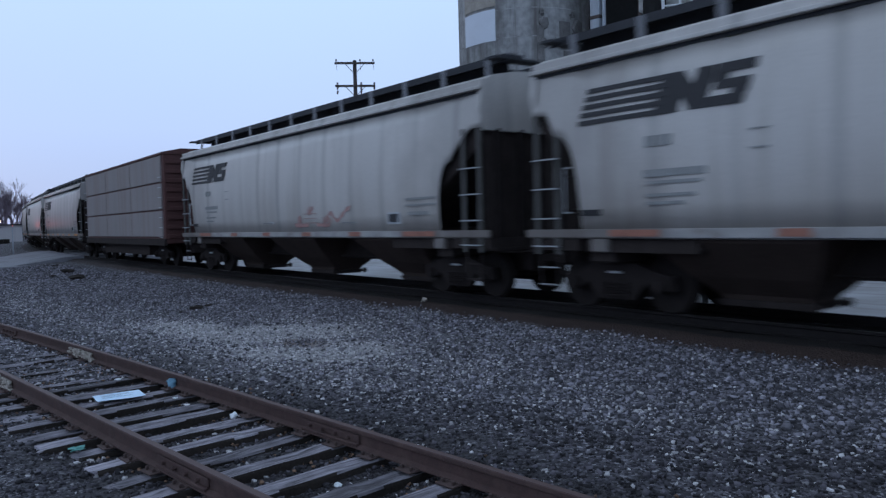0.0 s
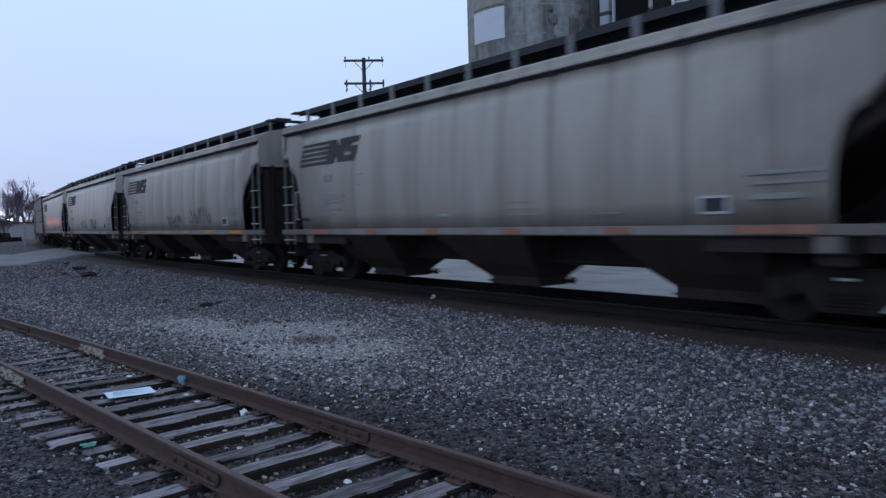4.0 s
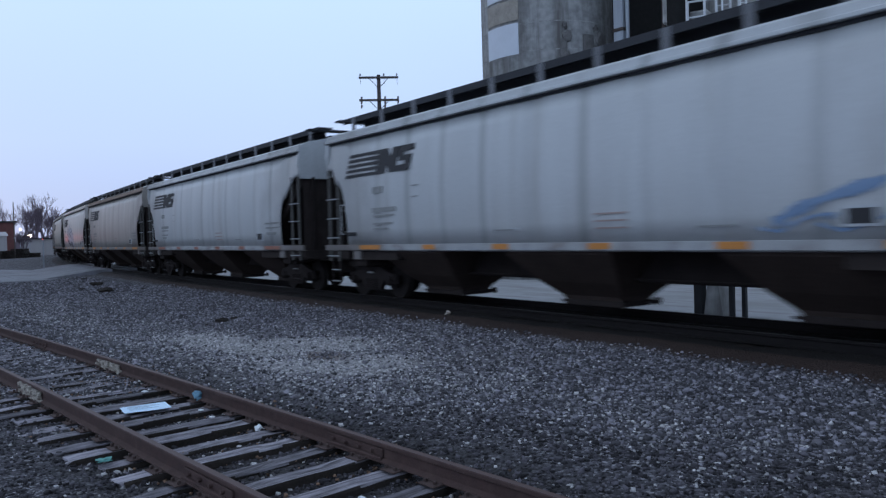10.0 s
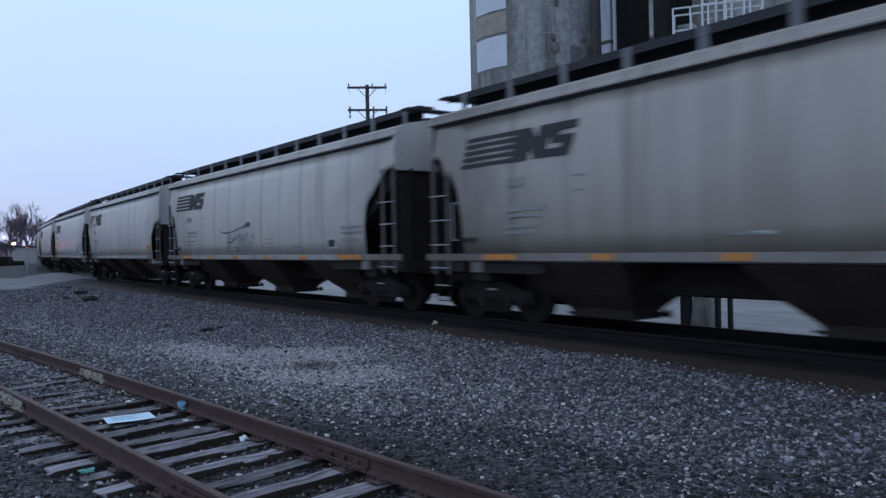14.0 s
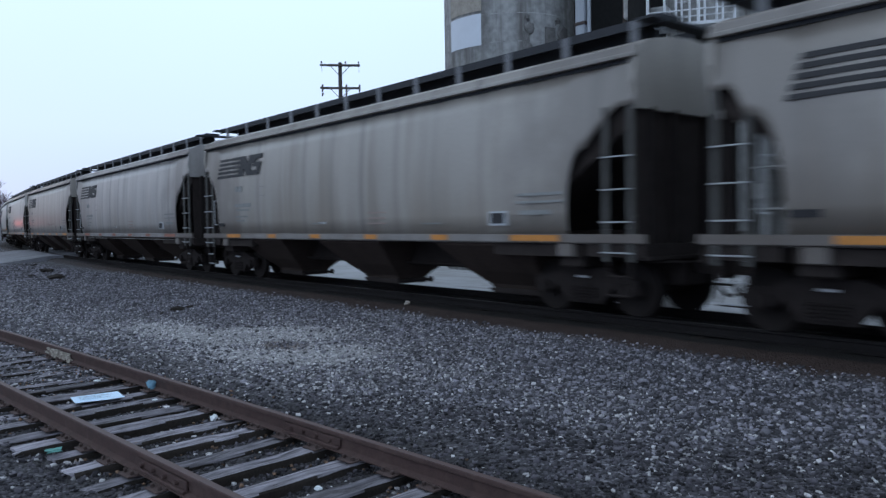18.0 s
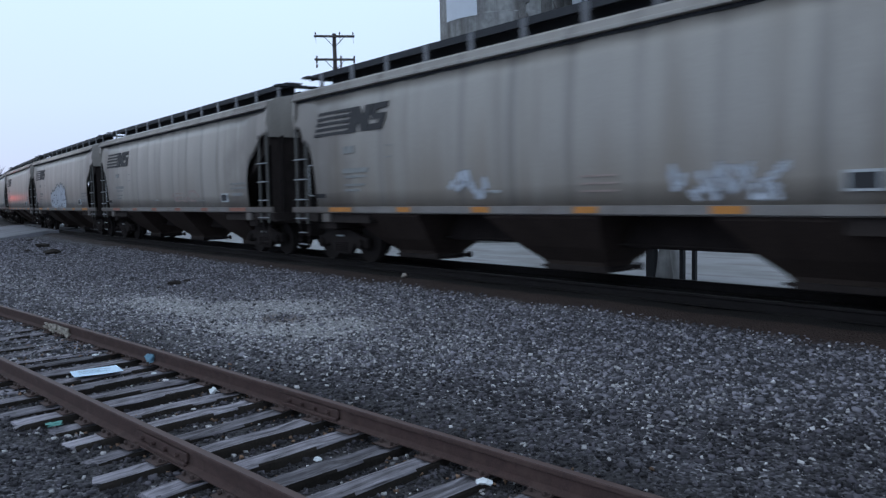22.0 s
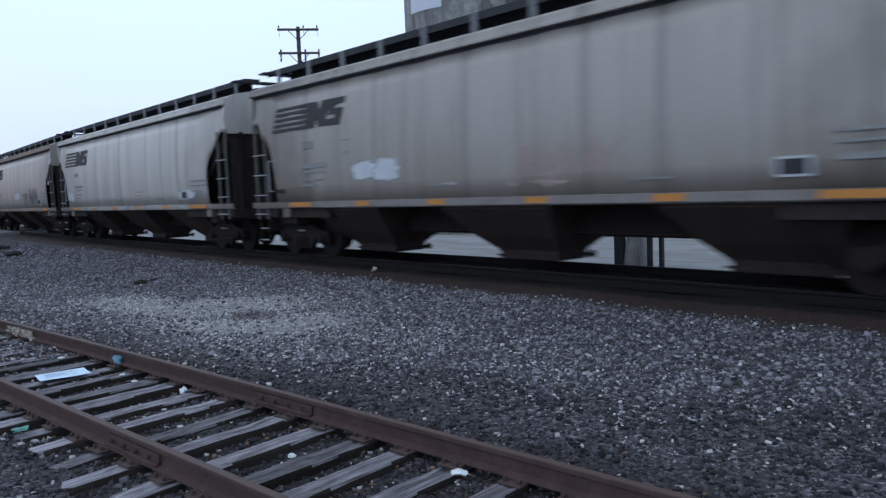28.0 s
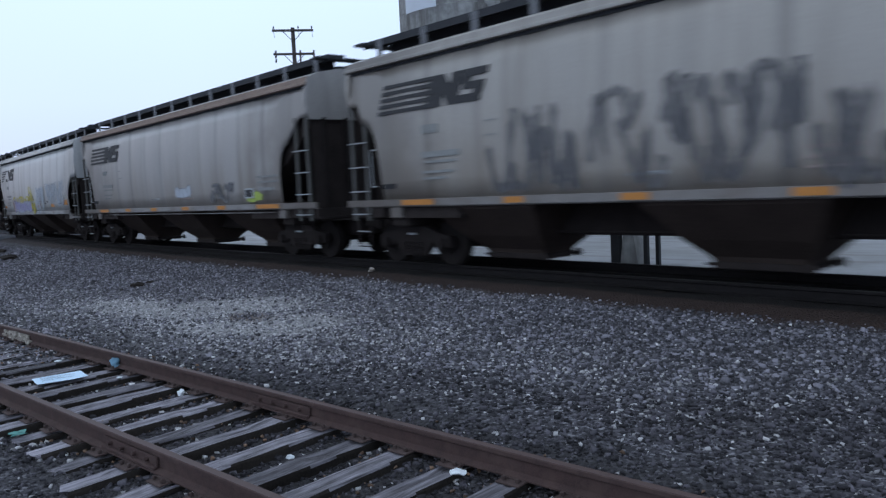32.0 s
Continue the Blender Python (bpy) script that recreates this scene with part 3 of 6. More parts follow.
def stones(name, xs, ys, sizes, material, label, rng, lift=0.25, cat="gravel"):
    k = len(xs)
    shape = rng.uniform(0.6, 1.3, (k, 1, 3)) * np.array([1.05, 0.8, 0.6])
    v = (CHIP_V[None] + rng.uniform(-0.42, 0.42, (k, 8, 3))) * shape
    a = rng.uniform(0, 6.283, k)
    tilt = rng.uniform(-0.9, 0.9, k)
    c, s = np.cos(a)[:, None], np.sin(a)[:, None]
    ct, st = np.cos(tilt)[:, None], np.sin(tilt)[:, None]
    y1 = v[..., 1] * ct - v[..., 2] * st
    z1 = v[..., 1] * st + v[..., 2] * ct
    x2, y2 = v[..., 0] * c - y1 * s, v[..., 0] * s + y1 * c
    z0 = ground_z(xs, ys)
    out = np.stack([x2 * sizes[:, None] + xs[:, None], y2 * sizes[:, None] + ys[:, None], z1 * sizes[:, None] + (z0 + sizes * lift)[:, None]], -1)
    f = (CHIP_F[None] + (np.arange(k) * 8)[:, None, None]).reshape(-1, 3)
    me = bpy.data.meshes.new(name)
    nv, nf = k * 8, len(f)
    me.vertices.add(nv)
    me.vertices.foreach_set("co", out.reshape(-1))
    me.loops.add(nf * 3)
    me.loops.foreach_set("vertex_index", f.reshape(-1))
    me.polygons.add(nf)
    me.polygons.foreach_set("loop_start", np.arange(0, nf * 3, 3))
    me.polygons.foreach_set("loop_total", np.full(nf, 3))
    me.update(calc_edges=True)
    me.materials.append(material)
    return tagged(new(name, me), label, cat, kind="stuff")


rng = np.random.default_rng(7)


def strip(k, x0, x1, y0, y1, power=1.0):
    """Places that crowd towards the camera's end of the strip."""
    return x1 - (x1 - x0) * rng.random(k) ** power, rng.uniform(y0, y1, k)


px_, py_ = strip(185000, -34, 1.5, -1.0, 9.6, 1.45)
lat_ = lateral(px_, py_)
sa_ = np.abs(siding_across(px_, py_))
keep = (lat_ < -1.70 + rng.normal(0, 0.05, len(px_))) & (rng.random(len(px_)) < np.where(sa_ < 1.35, np.where(px_ > -10.6, 0.85, 1.0), np.where(sa_ < 2.0, 0.6, 1.0))) & (np.hypot(px_, py_) > 1.6)


def in_lobes(x, y):
    best = np.full(len(x), 9.0)
    for cx, cy, rx, ry, turn in LOBES:
        c, q = math.cos(radians(turn)), math.sin(radians(turn))
        best = np.minimum(best, (((x - cx) * c + (y - cy) * q) / rx) ** 2 + (((y - cy) * c - (x - cx) * q) / ry) ** 2)
    return best


px_, py_ = px_[keep], py_[keep]
ell_ = in_lobes(px_, py_) + rng.normal(0, 0.3, len(px_))
spot_ = ((px_ + 11.9) / 0.7) ** 2 + ((py_ - 6.1) / 0.36) ** 2 + rng.normal(0, 0.4, len(px_)) < 0.8
keep = ~((ell_ < 0.9) & (rng.random(len(px_)) < 0.45))
px_, py_, ell_, spot_ = px_[keep], py_[keep], ell_[keep], spot_[keep]
clump_ = 0.5 + 0.5 * np.sin(px_ * 0.9 + 1.3 * py_) * np.sin(0.6 * px_ - 1.1 * py_ + 2)
sid_ = siding_across(px_, py_)
band_ = smooth(1.3, 2.3, sid_ + rng.normal(0, 0.2, len(px_))) * (1 - 0.8 * smooth(3.6, 5.0, sid_)) + 0.35 * (np.abs(sid_) < 1.2)
band_ = band_ * (1 - 0.7 * smooth(-8, -3, px_))
pale_ = ((ell_ < 0.95) & (rng.random(len(px_)) < 0.62) | (rng.random(len(px_)) < 0.014 + (0.06 + 0.26 * clump_) * band_ + 0.3 * np.exp(-ell_ / 3))) & ~spot_
size_ = np.clip(rng.lognormal(-4.08, 0.40, len(px_)), 0.008, 0.040)
dark_ = (sid_ + rng.normal(0, 0.25, len(px_)) + 0.35 * np.sin(px_ * 1.1) < 1.95 + 1.6 * smooth(-8.5, -2.5, px_)) & ~pale_ & (px_ > -11 + rng.normal(0, 1.2, len(px_)))
grey_ = ~pale_ & ~dark_
stones("ballast_stones", px_[grey_], py_[grey_], size_[grey_], STONE, "grey crushed ballast stones lying on the yard", rng)
stones("cinder_stones", px_[dark_], py_[dark_], size_[dark_] * 0.9, CINDER, "dark cinders and small stones beside the siding", rng)
stones("limestone_chips", px_[pale_], py_[pale_], np.minimum(size_[pale_] * 0.95, 0.026), STONE_PALE, "pale limestone chips scattered over the grey ballast", rng)

lx_ = rng.uniform(-13, 0, 900)
ly_ = 3.40 / SDX + lx_ * SDY / SDX + rng.choice((-1, 1), 900) * np.abs(rng.normal(0.62, 0.3, 900))
stones("dead_leaves", lx_, ly_, rng.uniform(0.010, 0.022, 900), LEAF, "brown dead leaves and bark bits along the siding rails", rng, 0.9, "leaf litter")
wx_ = rng.uniform(-15, 0, 260)
wy_ = 3.40 / SDX + wx_ * SDY / SDX + rng.uniform(-1.2, 1.2, 260)
stones("pale_grit", wx_, wy_, rng.uniform(0.008, 0.020, 260), STONE_PALE, "pale chips scattered between the siding rails", rng, 0.9)
fx_, fy_ = strip(16000, -54, -33, -2.0, 9.0)
fk_ = (lateral(fx_, fy_) < -1.9) & (fx_ > -49.4)
fx_, fy_ = fx_[fk_], fy_[fk_]
stones("far_gravel", fx_, fy_, rng.uniform(0.02, 0.05, len(fx_)), STONE, "grey gravel lying beside the street", rng)

# ---- rails, joints and ties ----
HEAD = [(-0.036, 0.165), (-0.030, 0.172), (0.030, 0.172), (0.036, 0.165), (0.036, 0.135), (0.012, 0.122), (0.009, 0.032), (0.066, 0.012), (0.066, 0.0),
        (-0.066, 0.0), (-0.066, 0.012), (-0.009, 0.032), (-0.012, 0.122), (-0.036, 0.135)]


def rail_mesh(stations, across):
    bm = bmesh.new()
    sweep(bm, HEAD, [(x + across * ux, y + across * uy, ux, uy, z) for x, y, ux, uy, z in stations])
    for f in bm.faces:
        if f.normal.z > 0.9 and f.calc_center_median().z > stations[0][4] + 0.168:
            f.material_index = 1
    return bm


def side_station(xs, z):
    """A place on the siding's middle line, xs metres along it, with the way across."""
    ys = 3.40 - 0.0012 * max(0, -8 - xs) ** 2
    slope = math.atan(0.0024 * max(0, -8 - xs))
    c, s = math.cos(radians(SIDE)), math.sin(radians(SIDE))
    a = radians(SIDE) + slope
    return (xs * c - ys * s, xs * s + ys * c, -math.sin(a), math.cos(a), z)


siding = tagged(new("siding_track"), "disused siding with rusty rails on grey weathered ties", "railway track", kind="structure")
st_ = [side_station(v, 0.002) for v in np.arange(-62, 9, 1.0)]
for ac in (-0.7525, 0.7525):
    r = part("rail", rail_mesh(st_, ac), [RUST, RAILTOP], siding, "rust-brown rail with a dull worn head")

main = tagged(new("main_track"), "main line with dark rails on a cinder bed, curving away", "railway track", kind="structure")
mst_ = []
for s in list(np.arange(-330, -20, 4.0)) + list(np.arange(-20, 60, 8.0)) + [100, 200, 500]:
    x, y, h = track(s)
    mst_.append((x, y, -math.sin(h), math.cos(h), RAILZ - 0.172))
for ac in (-0.7525, 0.7525):
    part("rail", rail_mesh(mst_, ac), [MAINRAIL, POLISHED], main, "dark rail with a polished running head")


def tie_mesh(seed, length=2.6, w=0.108, hgt=0.16):
    """A split, rounded old tie, its long side along y, its top at z = 0."""
    rr = random.Random(seed)
    bm = bmesh.new()
    n, cols = 9, (-1, -0.93, -0.35, 0.3, 0.93, 1)
    rings = []
    for i in range(n + 1):
        t = -length / 2 + length * i / n
        e = 0.02 * rr.random() + (0.02 if i in (0, n) else 0)
        row = [bm.verts.new((c * w + rr.uniform(-0.006, 0.006), t + rr.uniform(-0.045, 0.045) * (1 if i in (0, n) else 0),
                             (-0.025 if abs(c) == 1 else -0.006 - (0.024 if abs(c) < 0.9 and rr.random() < 0.35 else 0)) - e * 0.4 + rr.uniform(-0.005, 0.003))) for c in cols]
        row += [bm.verts.new((w, row[-1].co.y, -hgt)), bm.verts.new((-w, row[0].co.y, -hgt))]
        rings.append(row)
    k = len(rings[0])
    for a, b in zip(rings, rings[1:]):
        for i in range(k):
            bm.faces.new((a[i], b[i], b[(i + 1) % k], a[(i + 1) % k]))
    bm.faces.new(rings[0])
    bm.faces.new(rings[-1][::-1])
    bmesh.ops.recalc_face_normals(bm, faces=bm.faces[:])
    # sides darker than the top: creosote, with shade put into the colour too
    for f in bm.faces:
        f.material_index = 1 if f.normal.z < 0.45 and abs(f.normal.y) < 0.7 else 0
    return bm


def share(name, data, parent, m):
    ob = new(name, data)
    ob.parent = parent
    ob.matrix_local = m
    return ob


tie_data, old_data = [], []
for i in range(8):
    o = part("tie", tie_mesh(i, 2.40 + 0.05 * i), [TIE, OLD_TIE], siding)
    tie_data.append(o.data)
    bpy.data.objects.remove(o)
for i in range(3):
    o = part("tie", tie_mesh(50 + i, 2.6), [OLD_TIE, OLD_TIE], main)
    old_data.append(o.data)
    bpy.data.objects.remove(o)
bmp = boxes((-0.10, 0.10, -0.17, 0.17, 0.0, 0.014), (-0.10, 0.10, -0.088, -0.070, 0.014, 0.024), (-0.10, 0.10, 0.070, 0.088, 0.014, 0.024), bevel=0.004)
for sx in (-0.06, 0.06):
    for sy in (-0.12, 0.12):
        box(bmp, sx - 0.014, sx + 0.014, sy - 0.014, sy + 0.014, 0.014, 0.045, bevel=0.004)
o = part("tie_plate", bmp, PLATE, siding)
plate_data = o.data
bpy.data.objects.remove(o)
rt = random.Random(3)
TIE_AT = [-7.94 + 0.528 * k + rt.uniform(-0.03, 0.03) for k in range(-84, 31)]
for i, xs in enumerate(TIE_AT):
    x, y, ux, uy, z = side_station(xs, 0)
    a = math.degrees(math.atan2(-ux, uy)) + rt.uniform(-2.6, 2.6)
    sh = rt.uniform(-0.12, 0.10)
    share("tie", tie_data[rt.randrange(8)], siding, pose(x + ux * sh, y + uy * sh, rt.uniform(-0.022, 0.004), 0, rt.uniform(-2.5, 2.5), a + (180 if i % 2 else 0)))
    if -24 < xs < 6:
        for ac in (-0.7525, 0.7525):
            share("tie_plate", plate_data, siding, pose(x + ux * ac, y + uy * ac, -0.010, 0, 0, a))
s = -62.0
while s < 30:
    x, y, h = track(s)
    share("tie", old_data[rt.randrange(3)], main, pose(x, y, RAILZ - 0.185, 0, 0, math.degrees(h) + rt.uniform(-0.7, 0.7)))
    s += 0.51


def joint_bar(xs, across, material, label, scaly=False):
    """A bolted joint bar on both sides of a siding rail."""
    x, y, ux, uy, z = side_station(xs, 0.002)
    bm = bmesh.new()
    rr = random.Random(int(xs * 10) + 5)
    for sgn in (-1, 1):
        box(bm, -0.46, 0.46, sgn * 0.022 - 0.012, sgn * 0.022 + 0.012, 0.045, 0.118, bevel=0.006)
        box(bm, -0.46, 0.46, sgn * 0.045 - 0.018, sgn * 0.045 + 0.018, 0.020, 0.046, bevel=0.005)
        for k in range(4):
            c = -0.32 + 0.213 * k
            rod(bm, (c, sgn * 0.03, 0.082), (c, sgn * 0.068, 0.082), 0.019, 6)
        if scaly:
            for k in range(34):
                c, w = rr.uniform(-0.55, 0.55), rr.uniform(0.02, 0.07)
                zz = rr.uniform(0.0, 0.12)
                d = 0.05 + 0.06 * (0.13 - zz)
                box(bm, c - w, c + w, sgn * d - 0.02, sgn * d + rr.uniform(0.01, 0.04), zz - 0.015, zz + rr.uniform(0.01, 0.04), bevel=0.006,
                    m=None)
    o = part("joint_bar", bm, material, siding, label)
    o.matrix_local = pose(x + ux * across, y + uy * across, 0, 0, 0, math.degrees(math.atan2(-ux, uy)))


joint_bar(-12.95, 0.7525, SCALE, "joint bar crusted with pale flaking scale", True)
joint_bar(-11.55, -0.7525, SCALE, "joint bar crusted with pale flaking scale", True)
joint_bar(-6.0, 0.7525, RUST, "bolted rusty joint bar")
joint_bar(-5.95, -0.7525, RUST, "bolted rusty joint bar")
joint_bar(-17.0, 0.7525, RUST, "bolted rusty joint bar")

# ---- the street crossing ----
bm = bmesh.new()
ys_ = [-40, -34, -28, -22, -16, -10, -4, 2, 6, 8.4, 10.6]
for i, (y0, y1) in enumerate(zip(ys_, ys_[1:])):
    far_ = [-80 if y <= 6 else -80 + (y - 6) * 2.6 for y in (y0, y1)]
    for q in range(4):
        c = [(far_[0] + (-49.5 - far_[0]) * k / 4, far_[1] + (-49.5 - far_[1]) * k / 4) for k in (q, q + 1)]
        top_ = [bm.verts.new((x, y, 0.045 + 0.003 * ((i + q) % 3))) for x, y in ((c[0][0] + 0.02, y0 + 0.02), (c[1][0] - 0.02, y0 + 0.02), (c[1][1] - 0.02, y1 - 0.02), (c[0][1] + 0.02, y1 - 0.02))]
        low_ = [bm.verts.new((v.co.x, v.co.y, -0.2)) for v in top_]
        bm.faces.new(top_)
        for k in range(4):
            bm.faces.new((top_[(k + 1) % 4], top_[k], low_[k], low_[(k + 1) % 4]))
tagged(mesh_ob("road", bm, ROAD), "worn pale concrete street slabs leading to the crossing", "road", kind="structure")
bm = bmesh.new()
prof_ = [(-4.6, -0.05), (-4.6, 0.055), (-1.9, RAILZ - 0.05), (-0.86, RAILZ - 0.012), (-0.86, -0.05)]
for pr in (prof_, [(-0.62, -0.05), (-0.62, RAILZ - 0.012), (0.62, RAILZ - 0.012), (0.62, -0.05)], [(-u, z) for u, z in prof_[::-1]]):
    for k in range(6):
        row = []
        for q in (0.0, 2.98):
            x, y, h = track(-68.5 + 3.0 * k + q)
            row.append((x, y, -math.sin(h), math.cos(h), 0.0))
        sweep(bm, pr, row)
tagged(mesh_ob("crossing_panels", bm, ROAD), "grey concrete crossing panels between the rails", "level crossing", kind="structure")
bm = bmesh.new()
box(bm, -77, -58.5, 17.5, 90, -0.2, 0.03)
tagged(mesh_ob("road_beyond", bm, ROAD), "pale street running on beyond the railway", "road", kind="structure")


# ---- grain elevator ----
AX, AY, AR = -25.74, 25.17, 3.06      # the near silo


def silo(name, cx, cy, r, h, label):
    bm = bmesh.new()
    seg = 72
    bmesh.ops.create_cone(bm, cap_ends=True, segments=seg, radius1=r, radius2=r, depth=h, matrix=Matrix.Translation((cx, cy, h / 2 - 0.1)))
    for f in bm.faces:
        f.smooth = len(f.verts) == 4
    root = tagged(new(name), label, "silo")
    part("shell", bm, CONCRETE, root)
    bm = bmesh.new()
    bmesh.ops.create_cone(bm, cap_ends=False, segments=seg, radius1=r + 0.008, radius2=r + 0.008, depth=0.03)
    ring = part("pour_line", bm, CONCRETE, root, "thin concrete pour ridge")
    ring.location = (cx, cy, 8.7)
    for z in np.arange(9.92, 20, 1.22):
        o = new("pour_line", ring.data)
        o.parent = root
        o.location = (cx, cy, z)
    return root


near_silo = silo("silo", AX, AY, AR, 34, "tall stained grey concrete grain silo with pale square panels")
silo("silo", -18.2, 31.2, 3.06, 34, "tall stained grey concrete grain silo behind the leg tower")
silo("silo", -11.4, 31.2, 3.06, 34, "tall stained grey concrete grain silo behind the leg tower")


def on_silo(az_deg, z, w, h, material, name, label, thick=0.03):
    """A curved sheet on the shell, centred at that bearing from the silo's middle."""
    bm = bmesh.new()
    n = 8
    half = w / 2 / AR
    a0 = radians(az_deg)
    grid = []
    for i in range(n + 1):
        a = a0 - half + 2 * half * i / n
        col = []
        for rr in (AR + 0.005, AR + 0.005 + thick):
            for zz in (z - h / 2, z + h / 2):
                col.append(bm.verts.new((AX + rr * math.cos(a), AY + rr * math.sin(a), zz)))
        grid.append(col)
    for a, b in zip(grid, grid[1:]):
        for q in ((0, 1), (1, 3), (3, 2), (2, 0)):
            bm.faces.new((a[q[0]], a[q[1]], b[q[1]], b[q[0]]))
    bm.faces.new([grid[0][k] for k in (0, 1, 3, 2)])
    bm.faces.new([grid[-1][k] for k in (2, 3, 1, 0)])
    bmesh.ops.recalc_face_normals(bm, faces=bm.faces[:])
    return part(name, bm, material, near_silo, label)


PATCH = mat("rough_concrete_patch", (0.16, 0.155, 0.15), 0.95, vary=0.5, scale=3, grain=20, bump=0.8, bump_dist=0.05)
BUFF = mat("buff_concrete_patch", (0.34, 0.31, 0.27), 0.95, vary=0.3, scale=3, grain=20, bump=0.3)
for z in (10.53, 13.04, 15.55, 18.06):
    on_silo(-85.2, z, 1.86, 1.37, PALEWALL, "wall_panel", "pale blue-grey square panel")
for z in (11.79, 14.30):
    on_silo(-85.2, z, 1.9, 0.9, BUFF, "patch", "buff concrete infill")
rr = random.Random(4)
for az, z, s_ in ((-28, 9.6, 0.35), (-28, 10.5, 0.4), (-30, 10.9, 0.25), (2, 9.8, 0.55), (5, 10.4, 0.6), (-1, 10.9, 0.25), (-26, 12.4, 0.25), (3, 9.2, 0.5)):
    a = radians(az)
    bm = bmesh.new()
    k = bmesh.ops.create_icosphere(bm, subdivisions=2, radius=s_ * 0.55, matrix=Matrix.Translation((AX + AR * math.cos(a), AY + AR * math.sin(a), z)))["verts"]
    for v in k:
        d = (v.co - Vector((AX, AY, v.co.z)))
        v.co += Vector((rr.uniform(-0.06, 0.06), rr.uniform(-0.06, 0.06), rr.uniform(-0.1, 0.1)))
        if d.length > AR + 0.10:
            v.co = Vector((AX, AY, v.co.z)) + d.normalized() * (AR + 0.10)
    part("spall", bm, PATCH, near_silo, "dark spalled concrete scar")
for az, z, w, h in ((-31, 9.6, 0.30, 1.5), (-9, 10.0, 0.55, 1.15), (-6, 9.0, 0.5, 0.6)):
    on_silo(az, z, w, h, PATCH, "spall", "dark spalled concrete recess", 0.05)

# leg tower between the silos: a dark open bay with steel posts, and white stairs and rails
def at(az, rng_, z=0.0):
    return Vector((-rng_ * math.sin(radians(az)), rng_ * math.cos(radians(az)), z))


tower = tagged(new("leg_tower"), "open dark steel leg tower of the grain elevator", "tower")
p0, p1 = at(40.6, 33.0), at(39.7, 32.6)
d = (p1 - p0)
q = (p0 + p1) / 2
ang0 = math.degrees(math.atan2(d.y, d.x))
bm = bmesh.new()
box(bm, -0.34, 0.14, -0.14, 0.14, -0.1, 30, bevel=0.03, m=pose(q.x, q.y, 0, 0, 0, ang0))
spout = part("downspout", bm, SPOUT, tower, "wide pale grey steel downspout")
for z in np.arange(10.4, 20, 2.4):
    bm = bmesh.new()
    box(bm, -0.38, 0.18, -0.18, 0.18, z, z + 0.14, bevel=0.02, m=pose(q.x, q.y, 0, 0, 0, ang0))
    part("flange", bm, BROWN_STEEL, spout, "rusty bolted flange")
bm = bmesh.new()
rod(bm, (q.x + 0.27, q.y + 0.05, -0.1), (q.x + 0.27, q.y + 0.05, 30), 0.08, 10)
part("downspout", bm, SPOUT, tower, "narrow grey steel downspout")
for a in (37.1, 36.5):
    q = at(a, 32.8)
    part("post", boxes((q.x - 0.09, q.x + 0.09, q.y - 0.09, q.y + 0.09, -0.1, 30)), BROWN_STEEL, tower, "rust-brown steel post")
# solid black block paints in the shade deep inside the open bay
bm = bmesh.new()
q0, q1 = at(41.6, 35.6), at(33.5, 34.2)
ang = math.degrees(math.atan2((q1 - q0).y, (q1 - q0).x))
L_ = (q1 - q0).length
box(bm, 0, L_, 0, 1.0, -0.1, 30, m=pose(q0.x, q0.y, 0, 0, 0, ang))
part("bay", bm, BLACK_GAP, tower, "black block that stands in for the shade inside the open bay")
bm = bmesh.new()
q0 = at(36.1, 32.2)
box(bm, 0, 1.15, 0, 0.5, 10.2, 10.75, m=pose(q0.x, q0.y, 0, 0, 0, ang), bevel=0.1)
q0 = at(37.3, 32.4)
box(bm, 0, 0.5, 0, 0.4, 10.4, 12.4, m=pose(q0.x, q0.y, 0, 0, 0, ang), bevel=0.1)
part("machinery", bm, CONCRETE, tower, "grey motor housing on a bracket")
q0 = at(36.6, 31.8)
bm = bmesh.new()
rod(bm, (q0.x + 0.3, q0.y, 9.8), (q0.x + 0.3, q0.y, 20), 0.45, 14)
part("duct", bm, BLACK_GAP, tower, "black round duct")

stair = tagged(new("catwalk"), "white steel catwalk with railings on the grain elevator", "catwalk")
c0, c1 = at(35.6, 30.2), at(29.6, 30.2)
dv_ = c1 - c0
ang2 = math.degrees(math.atan2(dv_.y, dv_.x))
LL = dv_.length
base_m = pose(c0.x, c0.y, 0, 0, 0, ang2)


def white(name, dims, label=""):
    bm = bmesh.new()
    for a, b, r in dims:
        rod(bm, base_m @ Vector(a), base_m @ Vector(b), r, 6)
    return part(name, bm, WHITE_STEEL, stair, label)


CW = 9.55
bm = bmesh.new()
box(bm, 0, LL, 0, 1.0, CW - 0.12, CW, m=base_m)
part("deck", bm, WHITE_STEEL, stair)
for u_ in (0.0, 0.95):
    for dz_, r_ in ((1.30, 0.038), (0.45, 0.03)):
        white("handrail", [((0, u_, CW + dz_), (LL, u_, CW + dz_), r_)])
for k in range(6):
    for u_ in (0.0, 0.95):
        white("baluster", [((k * LL / 5, u_, CW), (k * LL / 5, u_, CW + 1.32), 0.038)])
for u_ in (1.05, 1.55, 1.85, 2.1, 2.75):
    white("ladder_stile", [((u_, 0.5, CW - 0.2), (u_, 0.5, CW + 9), 0.05)])
for k in range(20):
    white("ladder_rung", [((1.05, 0.5, CW + 0.3 * k), (1.55, 0.5, CW + 0.3 * k), 0.018)])
    white("ladder_rung", [((1.85, 0.5, CW + 0.3 * k), (2.1, 0.5, CW + 0.3 * k), 0.018)])
